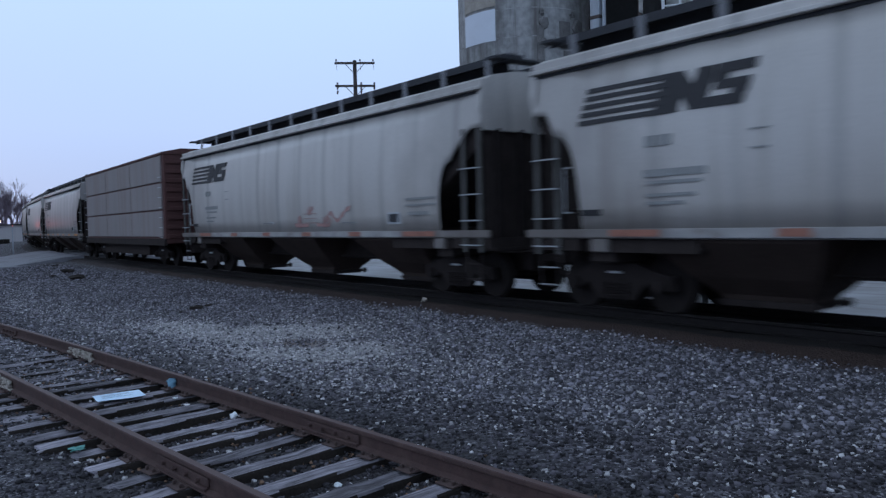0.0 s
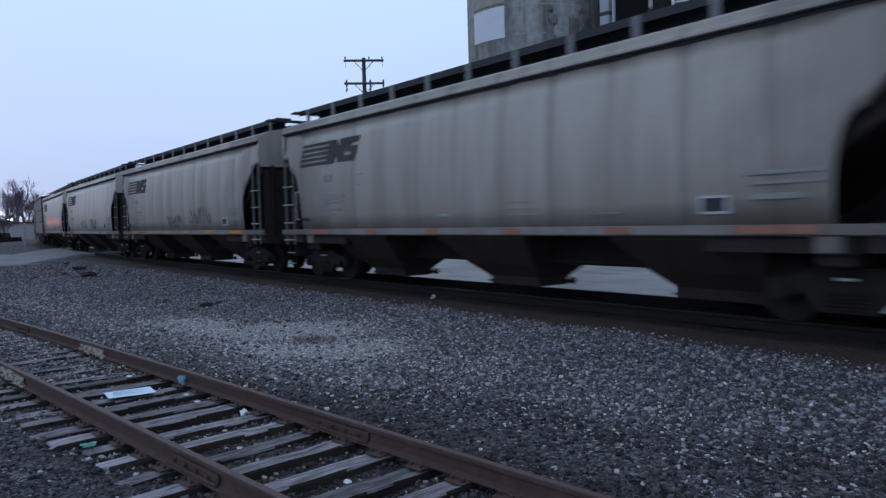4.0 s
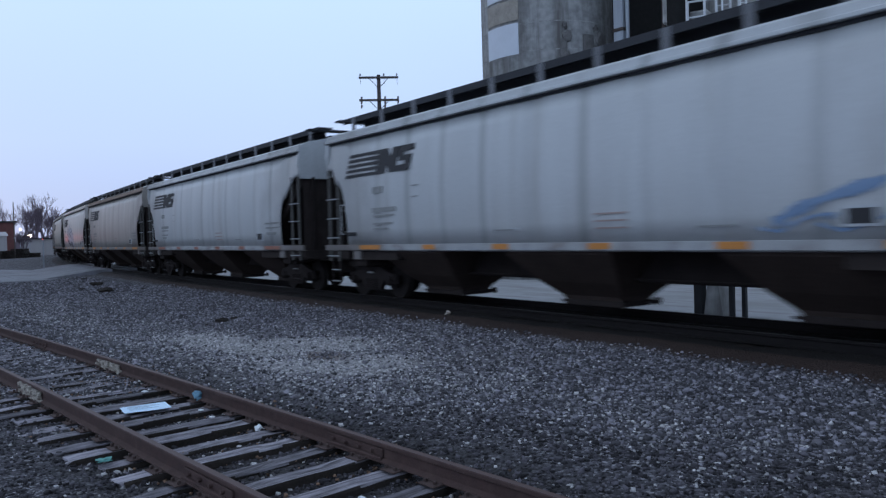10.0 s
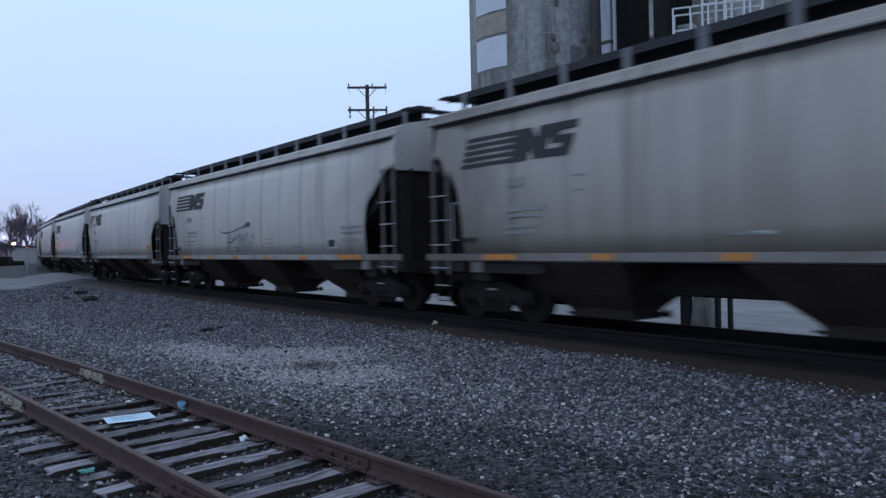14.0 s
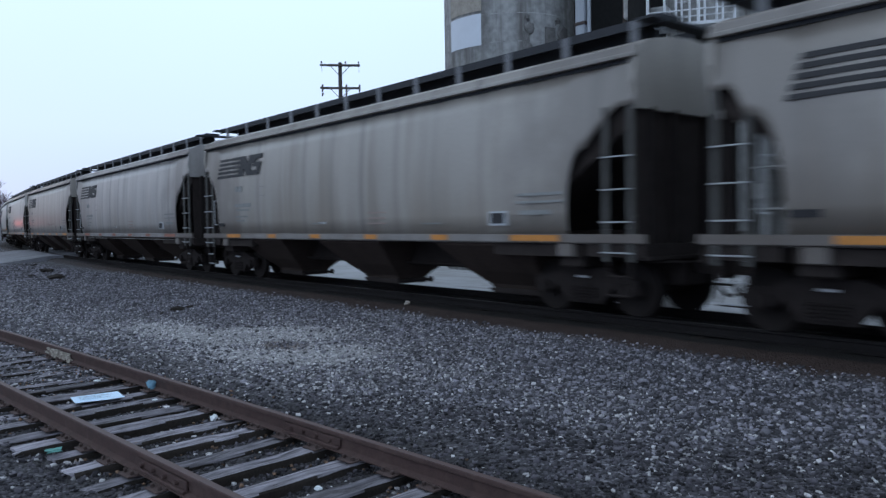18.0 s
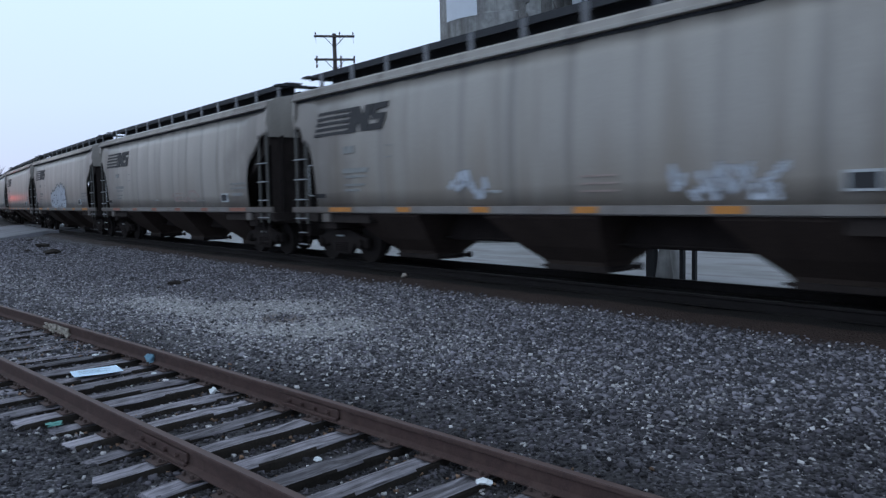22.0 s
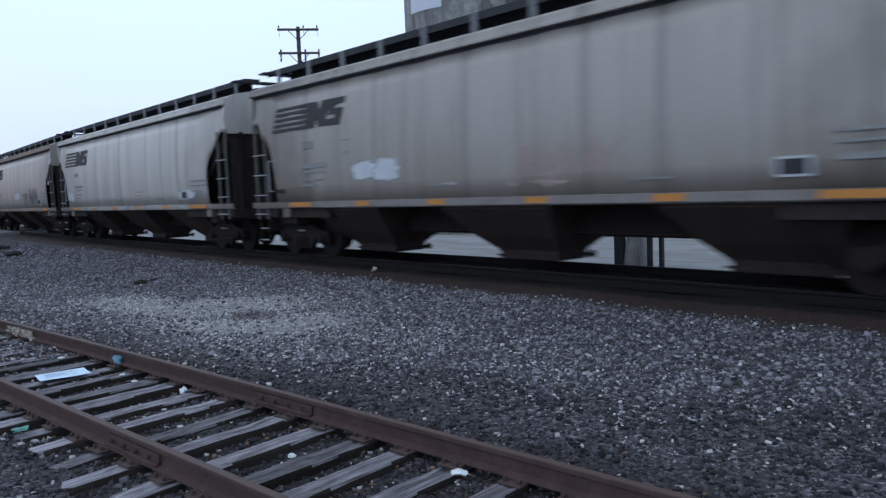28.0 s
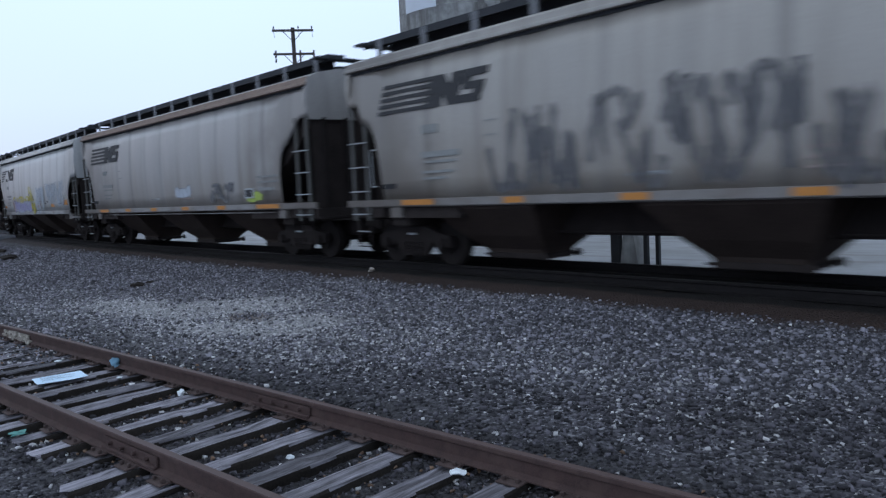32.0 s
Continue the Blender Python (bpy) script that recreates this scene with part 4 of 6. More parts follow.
for k in range(3):
    bm = bmesh.new()
    box(bm, -0.12, 0.12, -0.12, 0.12, 0, CW - 0.12, m=base_m @ pose(0.3 + k * (LL - 0.6) / 2, 0.5, 0))
    part("support_post", bm, DARK_STEEL, stair, "dark steel support post")
wall = mesh_ob("elevator_wall", boxes((-24.0, 6.5, 36.0, 38.0, -0.1, 34)), CONCRETE)
tagged(wall, "stained grey concrete wall of the grain elevator", "wall", kind="structure")
wall.matrix_world = pose(-9, 31, 0, 0, 0, 0) @ pose(9, -31, 0)

# a chute on legs that stands in the lot behind the train
chute = tagged(new("loading_chute"), "low steel loading chute on dark legs in the lot", "chute")
for x, y, w in ((-10.75, 15.3, 0.10), (-9.98, 15.4, 0.05), (-9.76, 15.55, 0.045)):
    part("leg", boxes((x - w, x + w, y - w, y + w, -0.05, 2.6)), DARK_STEEL, chute, "dark steel leg")
bm = bmesh.new()
prism(bm, [(-10.66, 0.0), (-10.15, 0.0), (-10.30, 0.95), (-10.52, 0.95)], 15.3, 15.75)
part("footing", bm, CONCRETE, chute, "tapered grey concrete footing")
part("pan", boxes((-11.0, -9.5, 15.1, 16.1, 2.6, 2.75)), DARK_STEEL, chute, "steel pan")

# near-black backdrop, added so that the gaps between passing cars stay dark
loading = tagged(new("loading_shed"), "added dark backdrop wall that blackens the gaps between the cars", "shed")
part("wall", boxes((-60, 14, 33.4, 35.4, -0.1, 7.6)), BLACK_GAP, loading, "near-black backdrop wall")
part("roof", boxes((-60.3, 14.3, 33.1, 35.5, 7.6, 7.75)), DARK_STEEL, loading, "dark top edge of the backdrop")

# ---- utility pole ----
def utility_pole(px, py, h, turn, label, arms=((0.20, 2.5), (1.62, 2.5)), thick=0.78):
    root = tagged(new("utility_pole"), label, "utility pole")
    root.matrix_world = pose(px, py, 0, 0, 0, turn)
    bm = bmesh.new()
    rod(bm, (0, 0, -0.2), (0, 0, h), 0.21 * thick, 12, 0.15 * thick)
    part("pole", bm, POLE_WOOD, root)
    for dz, w in arms:
        z = h - dz
        part("crossarm", boxes((-w / 2, w / 2, -0.22, -0.10, z - 0.06, z + 0.07), bevel=0.01), POLE_WOOD, root)
        bm = bmesh.new()
        for s in (-1, 1):
            rod(bm, (s * 0.62, -0.2, z - 0.03), (s * 0.05, -0.14, z - 0.62), 0.022, 5)
        part("brace", bm, DARK_STEEL, root)
        for x in (-w / 2 + 0.1, 0.33, w / 2 - 0.1):
            bm = bmesh.new()
            if dz < 1:
                rod(bm, (x, -0.16, z + 0.06), (x, -0.16, z + 0.17), 0.02, 6)
                rod(bm, (x, -0.16, z + 0.13), (x, -0.16, z + 0.26), 0.055, 8, 0.035)
            else:
                for k in range(3):
                    rod(bm, (x + 0.06, -0.16, z + 0.22 - 0.26 * k), (x + 0.02, -0.16, z + 0.02 - 0.26 * k), 0.062, 8, 0.05)
            part("insulator", bm, INSUL, root)
            if dz < 1:
                bm = bmesh.new()
                rod(bm, (x, -0.16, z), (x + 0.03, -0.16, z - 0.42), 0.010, 4)
                part("jumper_wire", bm, WIRE, root)
    return root


pole = utility_pole(-40.9, 25.15, 12.27, 58.4, "wooden utility pole with two crossarms and insulators")

# ---- the far end of the street: buildings, lamps, timber and bare trees ----
def far(az, rng_, z=0.0):
    return at(az, rng_, z)


b0 = far(88.5, 205)
brick = tagged(new("brick_building"), "long red-brown building behind a white shed", "building")
part("wall", boxes((-212, -200, -8, 22.8, 0, 7.6), bevel=0.05), BRICK_RED, brick)
part("roof", boxes((-212.4, -199.6, -8.4, 23.2, 7.6, 7.95)), DARK_STEEL, brick, "dark flat roof edge")
for k in range(6):
    part("window", boxes((-199.99, -199.93, -5 + k * 4.5, -3 + k * 4.5, 4.0, 6.2)), DARK_STEEL, brick, "dark window")
shed = tagged(new("shed"), "low white metal shed beside the street", "shed")
part("wall", boxes((-190, -182, -4, 19.2, 0, 4.3), bevel=0.03), SHED_WHITE, shed)
bm = bmesh.new()
prism(bm, [(-190.3, 4.3), (-181.7, 4.3), (-186, 5.2)], -4.3, 19.5)
part("roof", bm, SHED_WHITE, shed)
part("door", boxes((-181.99, -181.9, 6, 9.5, 0, 3.2)), DARK_STEEL, shed, "dark roller door")
lit = tagged(new("lit_building"), "low pale building lit by yard lamps", "building")
part("wall", boxes((-188, -178, 22.6, 27.2, 0, 3.4), bevel=0.03), SHED_WHITE, lit)
part("roof", boxes((-188.4, -177.6, 22.3, 27.5, 3.4, 3.65)), DARK_STEEL, lit)

for az, rg, z, r, c, nm in ((83.2, 168, 5.3, 0.17, LAMPGLOW, "yard_lamp"), (82.65, 168, 4.1, 0.34, LAMPGLOW, "yard_lamp"), (83.55, 168, 3.3, 0.09, LAMPGLOW, "yard_lamp"),
                            (81.88, 75, 2.6, 0.045, REDGLOW, "crossing_signal")):
    q = far(az, rg)
    root = tagged(new(nm), "lit lamp on a thin post" if c is LAMPGLOW else "red signal lamp glowing on a post", "lamp")
    bm = bmesh.new()
    rod(bm, (q.x, q.y, -0.1), (q.x, q.y, z), 0.05, 6)
    part("post", bm, SPOUT, root)
    bm = bmesh.new()
    bmesh.ops.create_icosphere(bm, subdivisions=2, radius=r, matrix=Matrix.Translation((q.x, q.y, z)))
    part("lens", bm, c, root, "glowing lens", smooth=True)

rr = random.Random(11)
for k in range(6):
    root = tagged(new("tie_stack"), "stack of old dark railway ties", "timber stack")
    root.matrix_world = pose(-138 - 3 * k, 7.6 + k * 2.55, 0, 0, 0, rr.uniform(-28, 28))
    for j in range((6, 4, 7, 5, 6, 3)[k]):
        for i in range(6):
            part("timber", boxes((-1.3 + rr.uniform(-0.5, 0.2), 1.3 + rr.uniform(-0.2, 0.5), -0.9 + i * 0.31, -0.9 + i * 0.31 + 0.26, j * 0.27, j * 0.27 + 0.25)) if j % 2 else
                 boxes((-1.25 + i * 0.45, -1.25 + i * 0.45 + 0.28, -0.95 + rr.uniform(-0.1, 0.1), 0.95 + rr.uniform(-0.1, 0.1), j * 0.27, j * 0.27 + 0.25)), OLD_TIE, root)
root = tagged(new("dark_shed"), "small dark equipment shed beside the tracks", "shed")
part("wall", boxes((-142, -139, 8.5, 12.2, 0, 3.6), bevel=0.03), DARK_STEEL, root)
part("roof", boxes((-142.2, -138.8, 8.3, 12.4, 3.6, 3.75)), DARK_STEEL, root)
for az, rg, h in ((83.54, 150, 9.7),):
    q = far(az, rg)
    utility_pole(q.x, q.y, h, 83, "thin wooden utility pole near the street", arms=(), thick=0.5)


def bare_tree(q, h, seed, label):
    """A leafless tree: limbs that fork again and again down to fine twigs."""
    rr = random.Random(seed)
    root = tagged(new("bare_tree"), label, "tree")
    root.matrix_world = Matrix.Translation(q)
    trunk, limbs, twigs = bmesh.new(), bmesh.new(), bmesh.new()
    rod(trunk, (0, 0, -0.2), (0, 0, h * 0.22), h * 0.028, 8, h * 0.02)

    def grow(p, d, ln, r, depth):
        e = p + d * ln
        rod(limbs if depth > 2 else twigs, p, e, r, 5 if depth > 2 else 3, r * 0.62)
        if depth == 0:
            return
        for k in range(3 if depth > 1 else 2):
            nd = (d + Vector((rr.uniform(-0.58, 0.58), rr.uniform(-0.58, 0.58), rr.uniform(0.0, 0.6)))).normalized()
            grow(p + d * ln * rr.uniform(0.55, 1.0), nd, ln * rr.uniform(0.6, 0.82), r * 0.6, depth - 1)

    for k in range(4):
        grow(Vector((0, 0, h * (0.14 + 0.03 * k))), Vector((rr.uniform(-0.5, 0.5), rr.uniform(-0.5, 0.5), 1)).normalized(), h * 0.27, h * 0.014, 5)
    part("trunk", trunk, BARK, root)
    part("branching", limbs, BARK, root)
    part("twig_crown", twigs, BARK, root)
    return root


for i, (az, rg, h) in enumerate(((82.9, 215, 13.0), (82.3, 205, 14.4), (81.7, 210, 13.6), (81.1, 222, 11.5), (84.9, 240, 16.5), (85.9, 235, 18.0), (84.2, 250, 15.0), (85.3, 250, 17.0), (86.3, 255, 17.5), (82.5, 235, 13.5), (81.4, 230, 12.5),
                                 (86.9, 240, 16.0), (80.4, 240, 9.5), (88.2, 245, 17.0), (87.5, 240, 18.0))):
    bare_tree(far(az, rg), h, 20 + i, "tall leafless grey-brown tree against the evening sky")
q = far(83.0, 160)
bush = bare_tree(q, 5.2, 77, "small dark bushy tree beside the street lamp")
bm = bmesh.new()
rr = random.Random(5)
for k in range(420):
    a, e, r_ = rr.uniform(0, 6.28), rr.uniform(-1, 1), rr.random() ** 0.4
    c = Vector((1.7 * r_ * math.cos(a) * math.sqrt(1 - e * e), 1.7 * r_ * math.sin(a) * math.sqrt(1 - e * e), 3.6 + 1.25 * r_ * e))
    s_ = rr.uniform(0.08, 0.2)
    vs = [bm.verts.new(c + Vector((rr.uniform(-s_, s_), rr.uniform(-s_, s_), rr.uniform(-s_, s_)))) for _ in range(4)]
    for t3 in ((0, 1, 2), (0, 2, 3), (0, 3, 1)):
        bm.faces.new([vs[t] for t in t3])
part("foliage", bm, BARK, bush, "dark clumped foliage")
# a low far tree line closes the view
bm = bmesh.new()
rr = random.Random(9)
for k in range(900):
    a = radians(rr.uniform(20, 160))
    rg = rr.uniform(420, 700)
    x, y = -rg * math.sin(a), rg * math.cos(a)
    if lateral(np.float64(x), np.float64(y)) > -12 and lateral(np.float64(x), np.float64(y)) < 12:
        continue
    h = rr.uniform(5, 10)
    for j in range(3):
        rod(bm, (x + rr.uniform(-3, 3), y + rr.uniform(-3, 3), -0.2), (x + rr.uniform(-4, 4), y + rr.uniform(-4, 4), h), rr.uniform(1.0, 2.4), 5, 0.2)
tagged(mesh_ob("far_woods", bm, BARK), "distant leafless woods along the horizon", "woods", kind="stuff")

# unseen plain block added on the camera's side to shade the far cars
blocker = tagged(new("warehouse"), "unseen added block that keeps low sky light off the far cars", "building")
part("wall", boxes((-150, -48, -27, -13, -0.1, 13), bevel=0.05), SHED_WHITE, blocker)
part("roof", boxes((-150.5, -47.5, -27.5, -12.5, 13, 13.4)), DARK_STEEL, blocker, "dark flat roof edge")

# ---- litter ----
sh_a = math.degrees(math.atan2(0.07, 0.55))
paper = tagged(new("paper_sheet"), "large pale blue-white sheet of paper lying across two ties", "paper")
bm = bmesh.new()
n_ = 8
vs = [[bm.verts.new((-0.20 + 0.40 * i / n_, -0.275 + 0.55 * j / n_, 0.008 + 0.005 * math.sin(i * 0.9) * math.sin(j * 0.7 + 1))) for j in range(n_ + 1)] for i in range(n_ + 1)]
for i in range(n_):
    for j in range(n_):
        bm.faces.new((vs[i][j], vs[i + 1][j], vs[i + 1][j + 1], vs[i][j + 1]))
o = part("sheet", bm, PAPER, paper)
sm = o.modifiers.new("thick", "SOLIDIFY")
sm.thickness = 0.003
for k in range(4):
    w = (0.2, 0.22, 0.14, 0.2)[k]
    part("printed_line", boxes((-0.10 + k * 0.055, -0.088 + k * 0.055, -0.2, -0.2 + 2 * w * 0.85, 0.0135, 0.0155)), PAPER_INK, paper, "faded grey bar of print")
paper.matrix_world = pose(-9.82, 2.475, 0.004, 0, 0, -4)


def crumple(name, x, y, z, s_, material, label, cat, seed, flat=0.6):
    rr = random.Random(seed)
    bm = bmesh.new()
    bmesh.ops.create_icosphere(bm, subdivisions=2, radius=s_)
    for v in bm.verts:
        v.co *= rr.uniform(0.45, 1.5) if cat == "rag" else rr.uniform(0.6, 1.25)
        v.co.z = max(v.co.z * flat, -s_ * flat * 0.7)
    o = mesh_ob(name, bm, material)
    o.location = (x, y, z + s_ * flat * 0.7)
    return tagged(o, label, cat)


xr, yr, uxr, uyr, _ = side_station(-9.5, 0)
rag = crumple("plastic_rag", xr + uxr * 0.70, yr + uyr * 0.70, 0.0, 0.058, RAG, "torn blue plastic rag caught on the rail", "rag", 2, 1.1)
crumple("litter_cup", -7.78, 3.12, 0.0, 0.042, LITTER, "crushed white paper cup on a tie", "litter", 3, 1.0)
crumple("litter_scrap", -3.93, 3.56, 0.0, 0.062, LITTER, "crumpled white wrapper lying on a tie", "litter", 4, 0.35)
crumple("litter_scrap", -5.25, 2.95, -0.03, 0.03, LITTER, "small white scrap between the ties", "litter", 5, 0.6)
crumple("litter_scrap", -9.25, 2.98, -0.01, 0.035, LITTER, "flattened pale scrap beside the rail", "litter", 6, 0.3)
crumple("litter_scrap", -10.9, 2.75, 0.0, 0.05, LITTER, "flattened pale scrap beside the rail", "litter", 7, 0.3)
crumple("litter_scrap", -8.75, 2.95, 0.0, 0.04, STONE_PALE, "flattened pale scrap beside the rail", "litter", 8, 0.25)
crumple("teal_rag", -7.72, 1.55, 0.0, 0.07, TEAL, "scrap of teal plastic on a tie end", "rag", 9, 0.3)
for i, (x, y, s_) in enumerate(((-34.0, 7.15, 0.46), (-39.2, 7.84, 0.44), (-37.6, 6.9, 0.20), (-18.75, 6.68, 0.24), (-18.95, 7.05, 0.15), (-18.6, 6.25, 0.12), (-33.0, 8.4, 0.14), (-46, 8.6, 0.25))):
    crumple("debris_lump", x, y, float(ground_z(x, y)) - 0.01, s_ * 0.75, OLD_TIE, "dark lump of broken tie on the gravel", "debris", 30 + i, 0.35)
crumple("pale_stone", -13.25, 9.75, float(ground_z(-13.25, 9.75)) - 0.01, 0.085, SCALE, "large pale stone beside the main rail", "stone", 44, 0.7)


# ---- the train ----
SLAB = {}


def side_y(z):
    return 1.60 - 0.13 * max(0.0, (z - 2.3) / 1.8) ** 2 - 0.05 * max(0.0, (2.3 - z) / 0.86) ** 2


def arc_low(d, cut, z0, top, notch=None):
    """The lower edge of a side sheet at the distance d from its end: one arch, or two lobes that meet in a notch."""
    if d >= cut:
        return z0
    if notch is None:
        return z0 + (top - z0) * math.sqrt(max(0.0, 1 - (d / cut) ** 2))
    d0, d1, zn = notch
    if d <= d0:
        return top
    if d < d1:
        k = (d - d0) / (d1 - d0)
        return top - (top - zn) * k ** 1.35
    k = (d - d1) / (cut - d1)
    return z0 + (zn - 0.03 - z0) * max(0.0, 1 - k ** 2.5) ** 0.4


def wheel_bm():
    bm = bmesh.new()
    for s in (-1, 1):
        y = s * 0.75
        for y0, y1, r0, r1 in ((y - 0.065, y + 0.045, 0.457, 0.452), (y - s * 0.075 - 0.014, y - s * 0.075 + 0.014, 0.482, 0.482)):
            bmesh.ops.create_cone(bm, cap_ends=True, segments=28, radius1=r0, radius2=r1, depth=y1 - y0, matrix=Matrix.Translation((0, (y0 + y1) / 2, 0)) @ Matrix.Rotation(radians(90), 4, "X"))
        bmesh.ops.create_cone(bm, cap_ends=True, segments=20, radius1=0.33, radius2=0.15, depth=0.05, matrix=Matrix.Translation((0, y + s * 0.05, 0)) @ Matrix.Rotation(radians(90 if s < 0 else -90), 4, "X"))
        for k in range(3):
            a = k * 2.094
            box(bm, 0.2 * math.cos(a) - 0.03, 0.2 * math.cos(a) + 0.03, y + s * 0.05 - 0.03, y + s * 0.05 + 0.03, 0.2 * math.sin(a) - 0.03, 0.2 * math.sin(a) + 0.03)
    rod(bm, (0, -0.95, 0), (0, 0.95, 0), 0.085, 10)
    return bm


def truck_parts(parent, x):
    """A two-axle truck under a car, its middle at x."""
    bm = boxes((-0.17, 0.17, -1.02, 1.02, 0.42, 0.72), bevel=0.03)
    rod(bm, (0, 0, 0.7), (0, 0, 0.95), 0.2, 12)
    t = part("truck", bm, TRUCK, parent, "grimy cast-steel truck")
    t.matrix_local = pose(x, 0, 0)
    for s in (-1, 1):
        bm = bmesh.new()
        out = [(-1.12, 0.38), (-1.12, 0.62), (-0.8, 0.66), (-0.42, 0.80), (0.42, 0.80), (0.8, 0.66), (1.12, 0.62), (1.12, 0.38), (0.72, 0.38), (0.62, 0.50), (0.36, 0.20), (-0.36, 0.20), (-0.62, 0.50), (-0.72, 0.38)]
        prism(bm, out, s * 1.0 - 0.07, s * 1.0 + 0.07)
        for k in (-0.89, 0.89):
            rod(bm, (k, s * 0.98, 0.457), (k, s * 1.14, 0.457), 0.12, 12)
            rod(bm, (k, s * 1.13, 0.457), (k, s * 1.17, 0.457), 0.075, 10)
        for k in (-0.2, 0.0, 0.2):
            for j in range(5):
                rod(bm, (k, s * 1.08, 0.26 + 0.05 * j), (k, s * 1.08, 0.285 + 0.05 * j), 0.075, 8)
        fr = part("side_frame", bm, TRUCK, t)
        if s < 0:
            # pale plate added to paint in a bright glint on the truck
            part("wear_plate", boxes((-0.13, 0.13, -1.12, -1.07, 0.63, 0.67), bevel=0.006), RUNG, fr, "bright rubbed plate at the bolster end")
    for k in (-0.89, 0.89):
        if "wheel" not in SLAB:
            o = part("wheelset", wheel_bm(), WHEEL, t)
            SLAB["wheel"] = o.data
        else:
            o = new("wheelset", SLAB["wheel"])
            o.parent = t
        o.matrix_local = pose(k, 0, 0.457)
        WHEELS.append((o, k))


WHEELS = []


def flat(bm, pts, off=0.012):
    """A thin painted shape on the near side: points of x, z in the car's space."""
    a = [bm.verts.new((x, -(side_y(z) + off), z)) for x, z in pts]
    b = [bm.verts.new((x, -(side_y(z) - 0.004), z)) for x, z in pts]
    bm.faces.new(a)
    for i in range(len(pts)):
        j = (i + 1) % len(pts)
        bm.faces.new((a[j], a[i], b[i], b[j]))


def skin(car, name, places, faces, thick, material, label, off):
    """A film of sprayed paint on the near side: points of x, z, and how thick the paint lies at each of them."""
    me = bpy.data.meshes.new(name)
    cl = [(x, min(4.0, max(1.27, z))) for x, z in places]
    me.from_pydata([(x, -(max(side_y(z), 1.562 if z < 1.47 else 0) + off), z) for x, z in cl], [], faces)
    me.attributes.new("overspray", "FLOAT", "POINT").data.foreach_set("value", thick)
    me.materials.append(material)
    ob = new(name, me)
    ob.parent = car
    ob["label"] = label
    return ob


def ribbon(car, pts, w, material, off=0.013, label="sprayed graffiti stroke"):
    """One sprayed line through the points, rounded between them, of an uneven width."""
    fine = []
    for i in range(len(pts) - 1):
        p = [Vector(pts[max(0, min(len(pts) - 1, i + k))]) for k in (-1, 0, 1, 2)]
        for q in range(5):
            t = q / 5
            fine.append(0.5 * (2 * p[1] + (p[2] - p[0]) * t + (2 * p[0] - 5 * p[1] + 4 * p[2] - p[3]) * t * t + (3 * p[1] - p[0] - 3 * p[2] + p[3]) * t ** 3))
    fine.append(Vector(pts[-1]))
    places, thick, faces = [], [], []
    for i, p in enumerate(fine):
        d = fine[min(i + 1, len(fine) - 1)] - fine[max(i - 1, 0)]
        nrm = Vector((-d.y, d.x)).normalized() * w * 0.75 * (0.8 + 0.3 * math.sin(i * 1.7 + pts[0][0] * 9)) if d.length > 1e-5 else Vector((0, w * 0.75))
        end = i in (0, len(fine) - 1)
        for k, h in ((-1, 0.0), (-0.4, 0.85), (0.4, 0.85), (1, 0.0)):
            places.append((p.x + nrm.x * k, p.y + nrm.y * k))
            thick.append(0.2 if end and h else h)
        if i:
            faces += [(4 * i - 4 + k, 4 * i + k, 4 * i + k + 1, 4 * i - 3 + k) for k in range(3)]
    return skin(car, "spray_stroke", places, faces, thick, material, label, off)


def blob(car, cx, cz, rx, rz, material, seed, off=0.013, label="sprayed graffiti shape"):
    """A rounded, ragged patch of sprayed paint."""
    rr = random.Random(seed)
    seg = 22
    wob = [1 + 0.14 * math.sin(2 * math.pi * k / seg * 3 + rr.uniform(0, 6)) + rr.uniform(-0.06, 0.06) for k in range(seg)]
    places, thick, faces = [(cx, cz)], [1.0], []
    for ring, h in ((0.5, 1.0), (0.8, 0.75), (1.1, 0.0)):
        for k in range(seg):
            a = 2 * math.pi * k / seg
            places.append((cx + rx * ring * wob[k] * math.cos(a), cz + rz * ring * wob[k] * math.sin(a)))
            thick.append(h)
    for k in range(seg):
        j = (k + 1) % seg
        faces.append((0, 1 + k, 1 + j))
        for q in (0, 1):
            a = 1 + q * seg
            faces.append((a + k, a + seg + k, a + seg + j, a + j))
    return skin(car, "spray_shape", places, faces, thick, material, label, off)


def rect(x0, x1, z0, z1, slant=0.0):
    return [(x0, z0), (x1, z0), (x1 + slant, z1), (x0 + slant, z1)]


